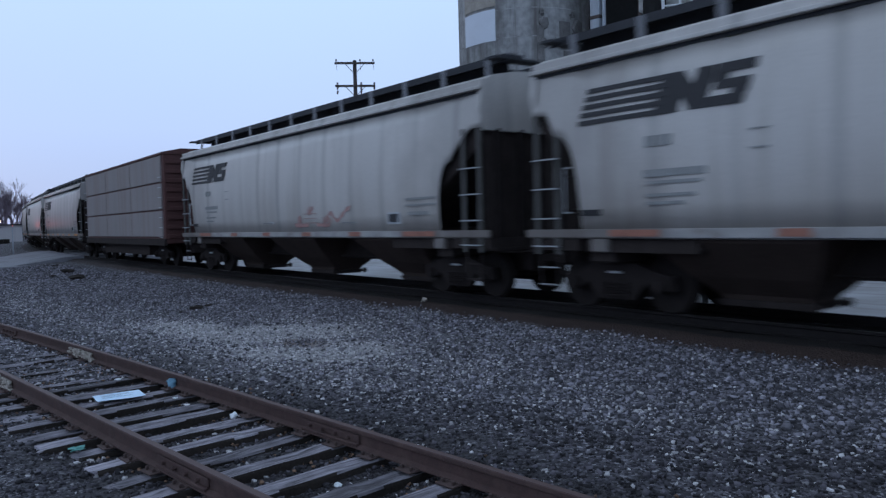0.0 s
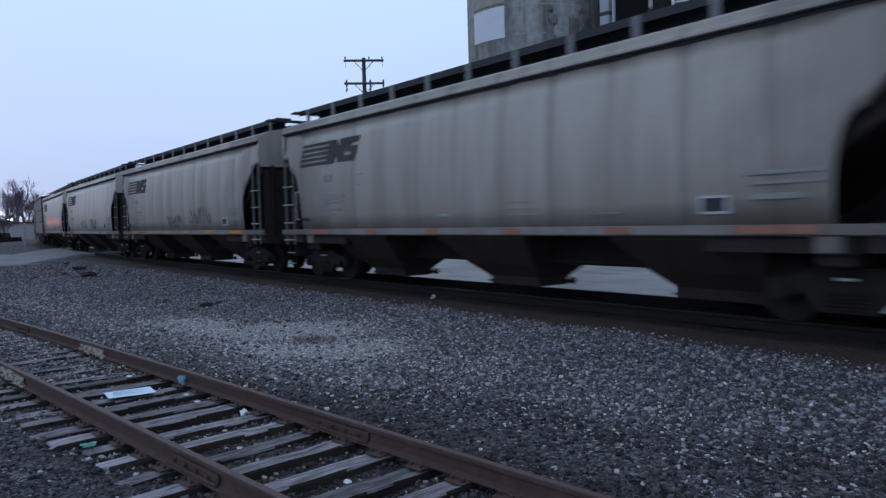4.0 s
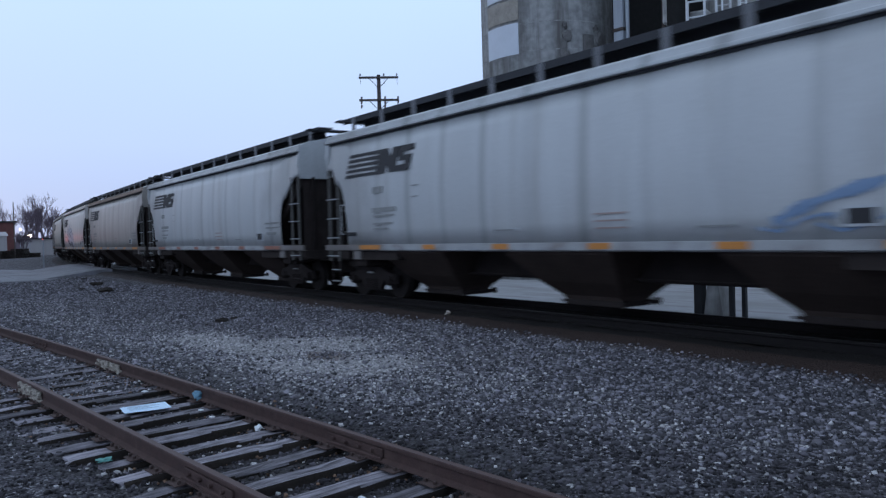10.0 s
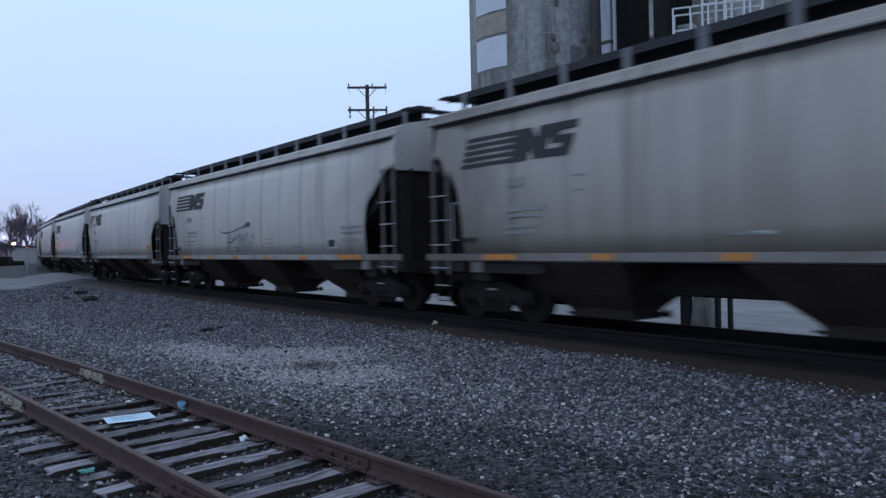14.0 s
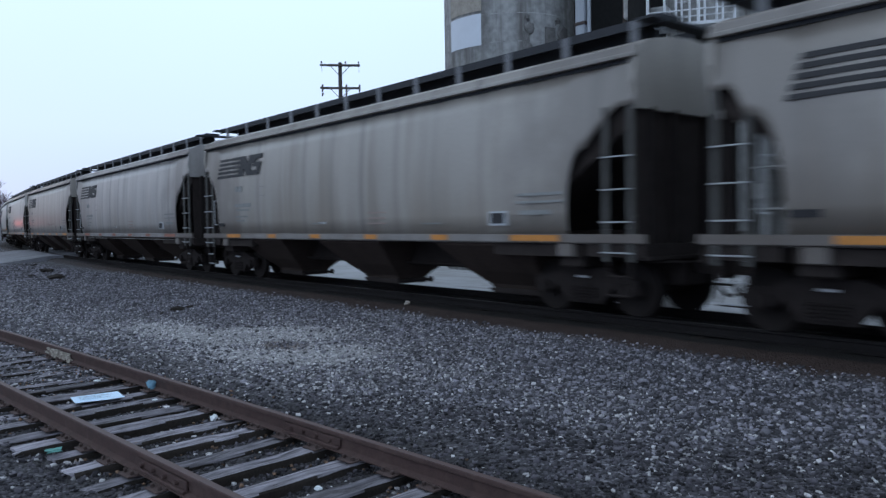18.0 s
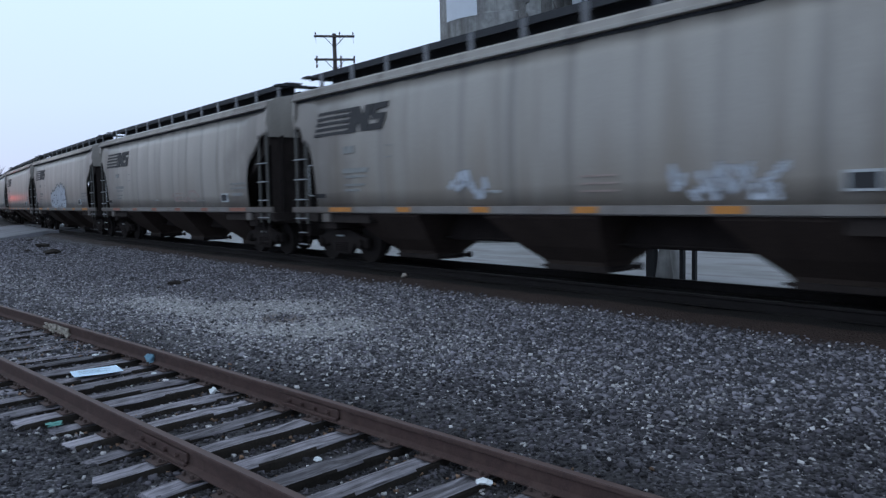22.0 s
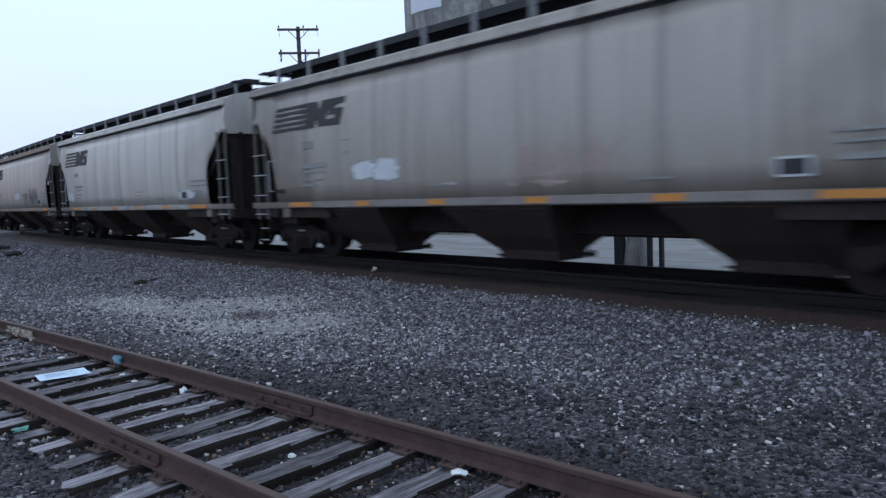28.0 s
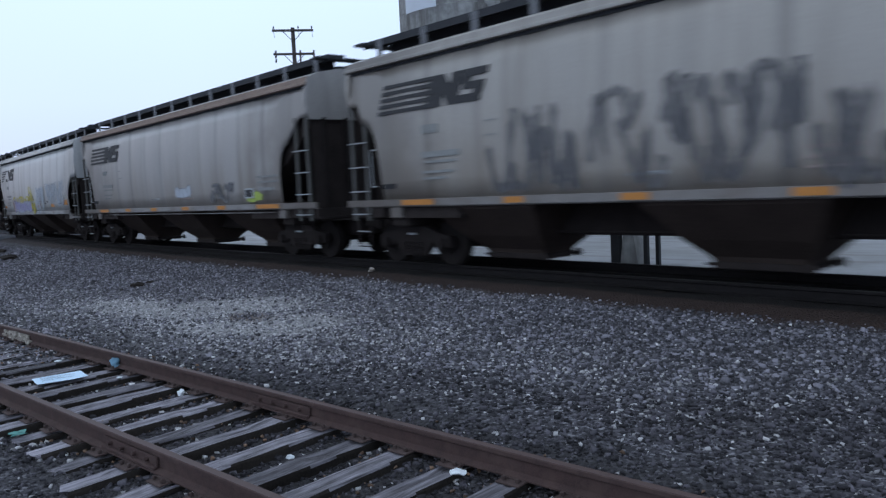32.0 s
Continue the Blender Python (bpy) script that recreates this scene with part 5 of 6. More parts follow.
def hopper_car(name, kind, paint, label):
    """A three-bay covered hopper. kind: "round" has tall arched end openings, "deep" a short body on a deep sill."""
    deep = kind == "deep"
    tone = paint.name.split("_")[-1]
    SILLP = SILLS[tone]
    H = 7.93 if deep else 8.45                 # half the body's length
    sill0, sill1 = 1.24, 1.36
    eave, top, cut = 4.08, (2.75 if deep else 3.36), (0.75 if deep else 1.1)
    cut_r = 1.4 if deep else 1.36               # the trailing end is cut back further
    root = tagged(new(name), label, "railway car", "cars of the passing freight train")
    # side sheets, faintly quilted between the posts
    for s in (-1, 1):
        bm = bmesh.new()
        bend = [math.sin(math.pi / 2 * k / 22) for k in range(23)]
        xs = sorted(set([round(-H + cut * v, 3) for v in bend] + [round(v, 3) for v in np.linspace(-H + cut, H - cut_r, 74)] + [round(H - cut_r * v, 3) for v in bend]))
        cols = []
        for x in xs:
            lo = arc_low(H - abs(x), cut if x < 0 else cut_r, sill1, top, ((0.0, 0.72, 1.50) if x < 0 else (0.55, 1.25, 2.2)) if deep else (0.33, 0.54, 3.0) if x < 0 else (0.30, 0.95, 2.80))
            c = []
            for k in range(8):
                z = lo + (eave - lo) * k / 7
                wave = 0.026 * (0.5 - 0.5 * math.cos(2 * math.pi * (x + 3.16) / 1.352)) ** 0.6
                c.append(bm.verts.new((x, s * (side_y(z) - 0.024 + wave * 0.9), z)))
            cols.append(c)
        for a, b in zip(cols, cols[1:]):
            for k in range(7):
                bm.faces.new((a[k], b[k], b[k + 1], a[k + 1]) if s < 0 else (a[k], a[k + 1], b[k + 1], b[k]))
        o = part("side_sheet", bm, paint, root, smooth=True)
        sm = o.modifiers.new("thick", "SOLIDIFY")
        sm.thickness, sm.offset = 0.02, -1
        a, b = (-H + 0.7, H - 1.42) if deep else (-H - 0.18, H + 0.18)
        part("side_sill", boxes((a, b, s * 1.53 - 0.03, s * 1.53 + 0.03, sill0, sill1 + 0.02), (a + 0.08, b - 0.08, s * 1.46 - 0.05, s * 1.46 + 0.05, sill0 - 0.02, sill0), bevel=0.006),
             SILLP, root, "light side sill stained with grime")
        if deep:
            part("side_step", boxes((H - 1.40, H + 0.12, s * 1.50 - 0.04, s * 1.50 + 0.04, 1.06, 1.13)), SILLP, root, "light edge of the end platform")
        bm = boxes((-H, H, s * 1.53 - 0.06, s * 1.53 + 0.06, eave, eave + 0.07), (-H, H, s * 1.47 - 0.05, s * 1.47 + 0.05, eave + 0.06, eave + 0.2), bevel=0.012)
        part("eave_rail", bm, paint, root)
        # dark strip paints in the shadow of the eave's overhang
        part("eave_seam", boxes((-H + 0.02, H - 0.02, s * 1.482 - 0.012, s * 1.482 + 0.012, eave - 0.055, eave - 0.003)), DECK, root, "dark strip that paints in the shadow line under the eave")
    # roof
    bm = bmesh.new()
    prof = [(-1.50, eave + 0.16), (-1.2, eave + 0.31), (-0.6, eave + 0.42), (0, eave + 0.46), (0.6, eave + 0.42), (1.2, eave + 0.31), (1.50, eave + 0.16), (1.42, eave + 0.02), (-1.42, eave + 0.02)]
    sweep(bm, prof, [(-H, 0, 0, 1, 0), (H, 0, 0, 1, 0)])
    part("roof", bm, paint, root)
    hi = eave + 0.73
    bm = bmesh.new()
    sweep(bm, [(-0.34, eave + 0.40), (-0.34, eave + 0.54), (-0.2, eave + 0.61), (0.2, eave + 0.61), (0.34, eave + 0.54), (0.34, eave + 0.40)], [(-H + 0.6, 0, 0, 1, 0), (H - 0.6, 0, 0, 1, 0)])
    part("trough_hatch", bm, DECK, root, "long dark trough hatch")
    for s in (-1, 1):
        part("running_board", boxes((-H - 0.12, H + 0.12, s * 0.70 - 0.22, s * 0.70 + 0.22, hi - 0.05, hi)), DECK, root, "dark steel running board")
        part("board_skirt", boxes((-H - 0.1, H + 0.1, s * 0.92 - 0.012, s * 0.92 + 0.012, hi - 0.14, hi + 0.004)), DECK, root, "dark edge angle of the running board")
        part("hatch_coaming", boxes((-H + 0.3, H - 0.3, s * 0.50 - 0.012, s * 0.50 + 0.012, hi - 0.33, hi - 0.05)), DECK, root, "dark hatch coaming")
        for k in range(12 if s < 0 else 6):
            x = -H + 0.45 + k * (2 * H - 0.9) / (11 if s < 0 else 5)
            part("board_bracket", boxes((x - 0.07, x + 0.07, s * 0.93 - 0.012, s * 0.93 + 0.025, eave + 0.34, hi - 0.004)), BRACKET, root)
    for e in (-1, 1):
        part("end_board", boxes((e * (H - 0.06) - 0.17, e * (H - 0.06) + 0.17, -1.2, 1.2, hi - 0.10, hi - 0.055)), DECK, root, "cross walkway at the roof end")
        # end wall and slope sheet
        bm = bmesh.new()
        edge = [(-1.50, top - 0.05), (-1.575, (top + eave) / 2), (-1.50, eave + 0.165), (-1.2, eave + 0.315), (-0.6, eave + 0.425), (0.0, eave + 0.465)]
        edge += [(-yy, zz) for yy, zz in edge[-2::-1]]
        vs = [bm.verts.new((e * (H + 0.015), yy, zz)) for yy, zz in edge]
        ws = [bm.verts.new((e * (H - 0.09), v.co.y, v.co.z)) for v in vs]
        bm.faces.new(vs)
        bm.faces.new(ws[::-1])
        for i in range(len(edge)):
            j = (i + 1) % len(edge)
            bm.faces.new((vs[i], vs[j], ws[j], ws[i]))
        bmesh.ops.recalc_face_normals(bm, faces=bm.faces[:])
        part("end_panel", bm, END_PAINT[tone], root, "flat grey upper end wall")
        # the slope sheet's dark colour holds shade as well as grime
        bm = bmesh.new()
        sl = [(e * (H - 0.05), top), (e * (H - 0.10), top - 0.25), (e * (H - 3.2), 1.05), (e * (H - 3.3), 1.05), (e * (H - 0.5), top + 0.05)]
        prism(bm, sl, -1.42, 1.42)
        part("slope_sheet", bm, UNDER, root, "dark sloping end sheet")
        # added dark plate blocks the view through and paints the opening's shade
        part("end_bulkhead", boxes((e * (H - (0.10 if e > 0 else 0.75)) - 0.02, e * (H - (0.10 if e > 0 else 0.75)) + 0.02, -1.38 if e > 0 else -0.75, 1.38, 0.95, top - 0.03)), UNDER, root, "added dark plate that fills the shaded opening under the body's end")
        for q in (-1.1, -0.48, 0.48, 1.1):
            part("end_post", boxes((e * (H - 0.05) - 0.07, e * (H - 0.05) + 0.07, q - 0.06, q + 0.06, 1.0, top), bevel=0.01), TRUCK, root)
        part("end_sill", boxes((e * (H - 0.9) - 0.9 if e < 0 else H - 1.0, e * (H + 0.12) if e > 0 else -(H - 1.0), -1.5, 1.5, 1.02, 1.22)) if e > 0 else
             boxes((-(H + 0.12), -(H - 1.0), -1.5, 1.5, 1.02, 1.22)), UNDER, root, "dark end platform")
        bm = bmesh.new()
        box(bm, min(e * (H + 0.1), e * (H + 0.62)), max(e * (H + 0.1), e * (H + 0.62)), -0.1, 0.1, 0.72, 0.92)
        box(bm, min(e * (H + 0.5), e * (H + 0.72)), max(e * (H + 0.5), e * (H + 0.72)), -0.17, 0.17, 0.66, 0.98, bevel=0.04)
        part("coupler", bm, TRUCK, root)
        # ladders at the corners
        for s in (-1, 1):
            x0, x1 = sorted((e * (H - 0.04), e * (H - 0.62)))
            bm = boxes((x0, x0 + 0.10, s * 1.53 - 0.02, s * 1.53 + 0.02, 0.95, top + 0.02), (x1 - 0.10, x1, s * 1.53 - 0.02, s * 1.53 + 0.02, 0.95, top + 0.02))
            lad = part("ladder", bm, STILE, root, "grey corner ladder")
            for z in (1.09, 1.57, 2.08, 2.59) if s < 0 else (1.57, 2.59):
                bm = bmesh.new()
                rod(bm, (x0, s * 1.60, z), (x1, s * 1.60, z), 0.014, 5)
                for x in (x0 + 0.02, x1 - 0.02):
                    rod(bm, (x, s * 1.54, z), (x, s * 1.60, z), 0.014, 5)
                part("rung", bm, RUNG, lad)
            part("jacking_pad", boxes((min(e * (H - 1.28), e * (H - 1.62)), max(e * (H - 1.28), e * (H - 1.62)), s * 1.48 - 0.05, s * 1.48 + 0.05, 1.0, sill0), bevel=0.02), SILLP, root, "light jacking pad")
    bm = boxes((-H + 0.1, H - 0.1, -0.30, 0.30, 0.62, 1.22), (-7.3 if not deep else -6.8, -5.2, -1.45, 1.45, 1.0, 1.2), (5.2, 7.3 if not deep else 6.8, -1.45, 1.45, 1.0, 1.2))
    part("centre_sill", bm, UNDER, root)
    bm = bmesh.new()
    rod(bm, (-H + 3.2, -0.42, 0.68), (H - 3.2, -0.42, 0.68), 0.022, 6)
    part("brake_rod", bm, UNDER, root, "long thin brake rod")
    if "grey" in paint.name:
        for s in (-1, 1):
            part("sill_flange", boxes((-H + 2.0, H - 1.9, s * 1.45 - 0.05, s * 1.45 + 0.05, sill0 - 0.095, sill0 - 0.075)), SILLP, root, "thin light lower flange of the side sill")
    # hopper bays
    pitch = 4.76 if not deep else 4.45
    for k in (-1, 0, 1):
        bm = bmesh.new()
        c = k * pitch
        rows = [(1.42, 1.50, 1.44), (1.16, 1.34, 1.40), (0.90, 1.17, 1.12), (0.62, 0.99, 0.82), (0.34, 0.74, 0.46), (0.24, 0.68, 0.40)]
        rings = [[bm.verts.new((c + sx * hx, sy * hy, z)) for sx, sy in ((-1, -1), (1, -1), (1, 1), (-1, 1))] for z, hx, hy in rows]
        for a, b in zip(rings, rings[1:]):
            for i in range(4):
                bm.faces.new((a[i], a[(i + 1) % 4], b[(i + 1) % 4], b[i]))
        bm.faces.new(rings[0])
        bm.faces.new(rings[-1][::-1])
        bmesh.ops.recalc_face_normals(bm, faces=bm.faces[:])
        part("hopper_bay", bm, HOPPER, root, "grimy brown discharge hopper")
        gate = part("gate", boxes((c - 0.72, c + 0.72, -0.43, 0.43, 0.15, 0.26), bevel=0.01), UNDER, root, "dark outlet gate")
        for y in (-0.34, 0.34):
            part("gate_track", boxes((c - 0.86, c + 0.86, y - 0.03, y + 0.03, 0.19, 0.23)), UNDER, gate)
        bm = bmesh.new()
        rod(bm, (c + 0.78, -0.5, 0.22), (c + 0.78, 0.5, 0.22), 0.03, 8)
        for y in (-0.5, 0.5):
            rod(bm, (c + 0.78, y - 0.03, 0.22), (c + 0.78, y + 0.03, 0.22), 0.075, 10)
        part("capstan", bm, UNDER, gate, "round capstan ends on a gate shaft")
    truck_parts(root, -H + 1.42)
    truck_parts(root, H - 1.42)
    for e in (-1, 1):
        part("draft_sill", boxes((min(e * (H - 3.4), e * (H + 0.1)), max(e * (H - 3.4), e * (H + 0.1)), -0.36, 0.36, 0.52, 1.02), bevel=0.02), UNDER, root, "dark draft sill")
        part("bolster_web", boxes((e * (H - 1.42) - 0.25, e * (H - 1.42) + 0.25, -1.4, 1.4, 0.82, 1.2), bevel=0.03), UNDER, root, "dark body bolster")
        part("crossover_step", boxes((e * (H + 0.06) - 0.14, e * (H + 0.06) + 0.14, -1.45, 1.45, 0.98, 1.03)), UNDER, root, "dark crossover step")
        for s in (-1, 1):
            xs_ = e * (H - 0.33)
            bm = bmesh.new()
            for q in (-0.22, 0.22):
                rod(bm, (xs_ + q, s * 1.5, 1.1), (xs_ + q * 0.92, s * 1.5, 0.40), 0.02, 5)
            rod(bm, (xs_ - 0.21, s * 1.5, 0.40), (xs_ + 0.21, s * 1.5, 0.40), 0.02, 5)
            step = part("sill_step", bm, UNDER, root, "dark bent steel sill step")
            for z in (0.42, 0.72):
                bm = bmesh.new()
                rod(bm, (xs_ - 0.21, s * 1.53, z), (xs_ + 0.21, s * 1.53, z), 0.014, 5)
                part("tread", bm, RUNG if e < 0 else UNDER, step)
        bm = bmesh.new()
        rod(bm, (e * (H + 0.05), -1.35, 0.95), (e * (H + 0.55), -0.1, 0.92), 0.018, 5)
        part("uncoupling_lever", bm, UNDER, root)
        bm = bmesh.new()
        hose = [bm.verts.new((e * (H + 0.15 + 0.55 * k / 6), 0.32, 0.75 - 0.42 * math.sin(math.pi * k / 6 * 0.8))) for k in range(7)]
        rings = [[bm.verts.new(v.co + Vector((0.02 * math.cos(q), 0.028 * math.sin(q), 0.028 * math.cos(q)))) for q in (0.0, 1.257, 2.513, 3.77, 5.027)] for v in hose]
        for v in hose:
            bm.verts.remove(v)
        for a, b in zip(rings, rings[1:]):
            for i in range(5):
                bm.faces.new((a[i], a[(i + 1) % 5], b[(i + 1) % 5], b[i]))
        bm.faces.new(rings[0])
        bm.faces.new(rings[-1][::-1])
        bmesh.ops.recalc_face_normals(bm, faces=bm.faces[:])
        part("air_hose", bm, UNDER, root, "black rubber air hose")
    # brake gear at the leading end
    bm = bmesh.new()
    rod(bm, (-H + 0.92, -1.05, 1.30), (-H + 0.92, -1.05, 1.78), 0.14, 14)
    rod(bm, (-H + 0.92, -1.05, 1.78), (-H + 0.92, -1.05, 1.86), 0.14, 14, 0.06)
    rod(bm, (-H + 0.92, -1.05, 1.86), (-H + 0.92, -1.05, 2.02), 0.09, 12)
    part("brake_cylinder", bm, GEAR, root, "pale upright brake reservoir")
    bm = boxes((-H + 0.66, -H + 0.72, -1.30, -0.70, 1.22, 2.25), bevel=0.01)
    box(bm, -H + 0.50, -H + 0.70, -1.22, -1.00, 1.85, 2.08, bevel=0.02)
    part("brake_valve", bm, GEAR, root, "pale brake valve on its bracket")
    for x, z1 in ((0.66, 2.75), (0.80, 2.40), (1.04, 2.15)):
        bm = bmesh.new()
        rod(bm, (-H + x, -1.30, 1.2), (-H + x, -1.30, z1), 0.022, 6)
        rod(bm, (-H + x, -1.30, z1), (-H + x - 0.1, -0.7, z1), 0.022, 6)
        part("brake_pipe", bm, GEAR, root)
    bm = bmesh.new()
    rod(bm, (-H + 0.55, -1.33, 1.72), (-H + 1.05, -1.33, 1.72), 0.018, 6)
    rod(bm, (-H + 0.55, -1.33, 2.28), (-H + 0.95, -1.33, 2.28), 0.018, 6)
    part("brake_pipe", bm, GEAR, root)
    bm = bmesh.new()
    hx = -H + 0.76 if not deep else -H + 0.45
    rod(bm, (hx, -1.56, 1.66), (hx, -1.56, 2.42), 0.014, 6)
    for z in (1.66, 2.42):
        rod(bm, (hx, -1.56, z), (hx + 0.10, -1.50, z), 0.014, 6)
    part("grab_iron", bm, RUNG, root, "thin bright grab iron")
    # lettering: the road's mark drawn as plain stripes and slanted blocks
    def X(v):
        return v - H

    def mark(n, bars, m=INK, lab=""):
        bm = bmesh.new()
        for b in bars:
            flat(bm, b)
        bmesh.ops.recalc_face_normals(bm, faces=bm.faces[:])
        return part(n, bm, m, root, lab)

    if not deep:
        for k in range(5):
            z = 3.085 + k * 0.1265
            x = 1.10 + k * 0.043
            mark("mark_stripe", [rect(X(x), X(2.85 + k * 0.04), z, z + 0.072, 0.025)], lab="black painted stripe")
        mark("mark_block", [[(X(2.60), 3.08), (X(3.02), 3.08), (X(3.07), 3.30), (X(3.20), 3.08), (X(3.46), 3.08), (X(3.62), 3.66), (X(3.34), 3.66), (X(3.27), 3.44), (X(3.12), 3.66), (X(2.76), 3.66)]], lab="black slanted block")
        mark("mark_block", [rect(X(3.46), X(4.02), 3.08, 3.22, 0.05), rect(X(3.86), X(4.10), 3.22, 3.34, 0.03), rect(X(3.60), X(4.13), 3.31, 3.43, 0.03), rect(X(3.58), X(3.80), 3.41, 3.55, 0.03),
                            rect(X(3.62), X(4.22), 3.53, 3.66, 0.03)], lab="black stepped block")
    else:
        for k in range(5):
            z = 3.08 + k * 0.126
            mark("mark_stripe", [rect(X(0.35 + k * 0.04), X(0.72 + k * 0.26), z, z + 0.072, 0.04)], lab="worn black stripe")
        mark("mark_block", [[(X(1.55), 3.06), (X(1.95), 3.06), (X(1.85), 3.2), (X(1.62), 3.2)]], lab="black remnant of a worn mark")
        mark("mark_block", [[(X(2.05), 3.66), (X(2.45), 3.1), (X(2.8), 3.1), (X(3.0), 3.66), (X(2.75), 3.66), (X(2.6), 3.35), (X(2.4), 3.66)]], lab="black slanted block")
        mark("mark_block", [rect(X(2.75), X(3.35), 3.08, 3.22, 0.05), rect(X(2.85), X(3.4), 3.31, 3.44, 0.04), rect(X(2.95), X(3.62), 3.54, 3.68, 0.03), rect(X(3.1), X(3.4), 3.2, 3.34, 0.03),
                            rect(X(2.9), X(3.12), 3.4, 3.56, 0.03)], lab="black stepped block")
    sh_ = -0.75 if deep else 0.0
    for x0, x1, z0, z1, m in ((2.45, 2.62, 2.62, 2.78, INK_FADE), (2.68, 2.90, 2.62, 2.78, INK_FADE), (2.42, 3.48, 2.16, 2.27, INK_FADE), (2.5, 3.4, 2.05, 2.10, INK_FADE), (2.45, 3.3, 1.86, 1.91, INK_FADE),
                              (2.45, 3.1, 1.74, 1.79, INK_FADE), (4.15, 4.40, 2.70, 2.72, INK_FADE), (4.15, 4.40, 2.45, 2.47, INK_FADE), (7.0, 7.6, 1.62, 1.65, INK_FADE), (9.6, 10.3, 1.84, 1.87, FADED_RED),
                              (9.6, 10.3, 1.72, 1.75, FADED_RED), (9.6, 10.3, 1.60, 1.63, FADED_RED), (11.6, 12.2, 1.58, 1.61, INK_FADE), (1.15, 1.55, 1.60, 1.70, INK), (14.4, 15.5, 2.05, 2.10, INK_FADE),
                              (14.4, 15.5, 1.92, 1.96, INK_FADE), (14.45, 15.2, 1.72, 1.80, INK_FADE), (7.4, 7.7, 1.62, 1.67, FRAME_WHITE)):
        if x1 + sh_ < 2 * H - (2.3 if deep else 0.9):
            mark("stencil_bar", [rect(X(x0 + sh_), X(x1 + sh_), z0, z1)], m, "small painted bar of stencilling")
    bx = 13.68
    if not deep:
        o = part("placard_box", boxes((X(bx), X(bx + 0.46), -1.605, -1.55, 1.54, 1.80)), FRAME_WHITE, root, "white-edged placard holder")
        part("placard", boxes((X(bx + 0.05), X(bx + 0.41), -1.611, -1.60, 1.575, 1.765)), INK, o, "black square")
    if deep:
        refl = [(0.75, 0.35, 1.60), (3.1, 0.45, 1.58), (5.95, 0.45, 1.57), (8.7, 0.5, 1.56), (11.4, 0.55, 1.56), (13.75, 0.45, 1.62)]
    else:
        refl = [(1.71, 0.95, 1.262), (4.5, 0.45, 1.262), (6.9, 0.48, 1.262), (9.43, 0.48, 1.262), (11.9, 0.5, 1.262), (14.2, 1.15, 1.262)]
    for x, w, z in refl:
        bm = boxes((X(x), X(x + w), -(side_y(z) + 0.012) if deep else -1.571, -1.50, z, z + (0.22 if x == 13.75 else 0.13 if deep else 0.105)))
        o = part("reflector", bm, ORANGE, root, "orange reflective strip")
    return root


def tag_shapes(car, spec, seed):
    """Sprayed shapes that nobody can read: rounded lumps with strokes, on the car's near side."""
    rr = random.Random(seed)
    x0, x1, z0, z1, fill, edge, n = spec
    H = car["half"]
    w, hh = (x1 - x0) / n, (z1 - z0) / 2
    for k in range(n):
        cx = x0 + w * (k + 0.5) - H + rr.uniform(-0.1, 0.1) * w
        cz = (z0 + z1) / 2 + rr.uniform(-0.25, 0.25) * hh
        blob(car, cx, cz, w * rr.uniform(0.6, 0.8), hh * rr.uniform(0.75, 1.05), fill, seed * 31 + k, 0.013 + 0.001 * (k % 3))
        if edge is not None:
            ribbon(car, [(cx + rr.uniform(-0.35, 0.3) * w, cz + q * hh) for q in (-0.7, -0.1, 0.35, 0.7)], 0.07, edge, 0.018)
            ribbon(car, [(cx + (q - 0.5) * w, cz + hh * rr.uniform(0.6, 0.95)) for q in (0.1, 0.5, 0.9)], 0.06, edge, 0.019)


def scrawl(car, x0, x1, z0, z1, m, seed, n=7, w=0.06):
    """A loose sprayed scribble."""
    rr = random.Random(seed)
    H = car["half"]
    for k in range(n):
        x, z = x0 + (x1 - x0) * (k + rr.random() * 0.5) / n - H, rr.uniform(z0, z1)
        pts = [(x, z)]
        for j in range(rr.randint(3, 5)):
            x, z = x + rr.uniform(-0.15, 0.5) * (x1 - x0) / n * 1.8, min(z1, max(z0, z + rr.choice((-1, 1)) * rr.uniform(0.25, 0.8) * (z1 - z0)))
            pts.append((x, z))
        ribbon(car, pts, w, m, 0.013 + 0.0007 * (k % 4))


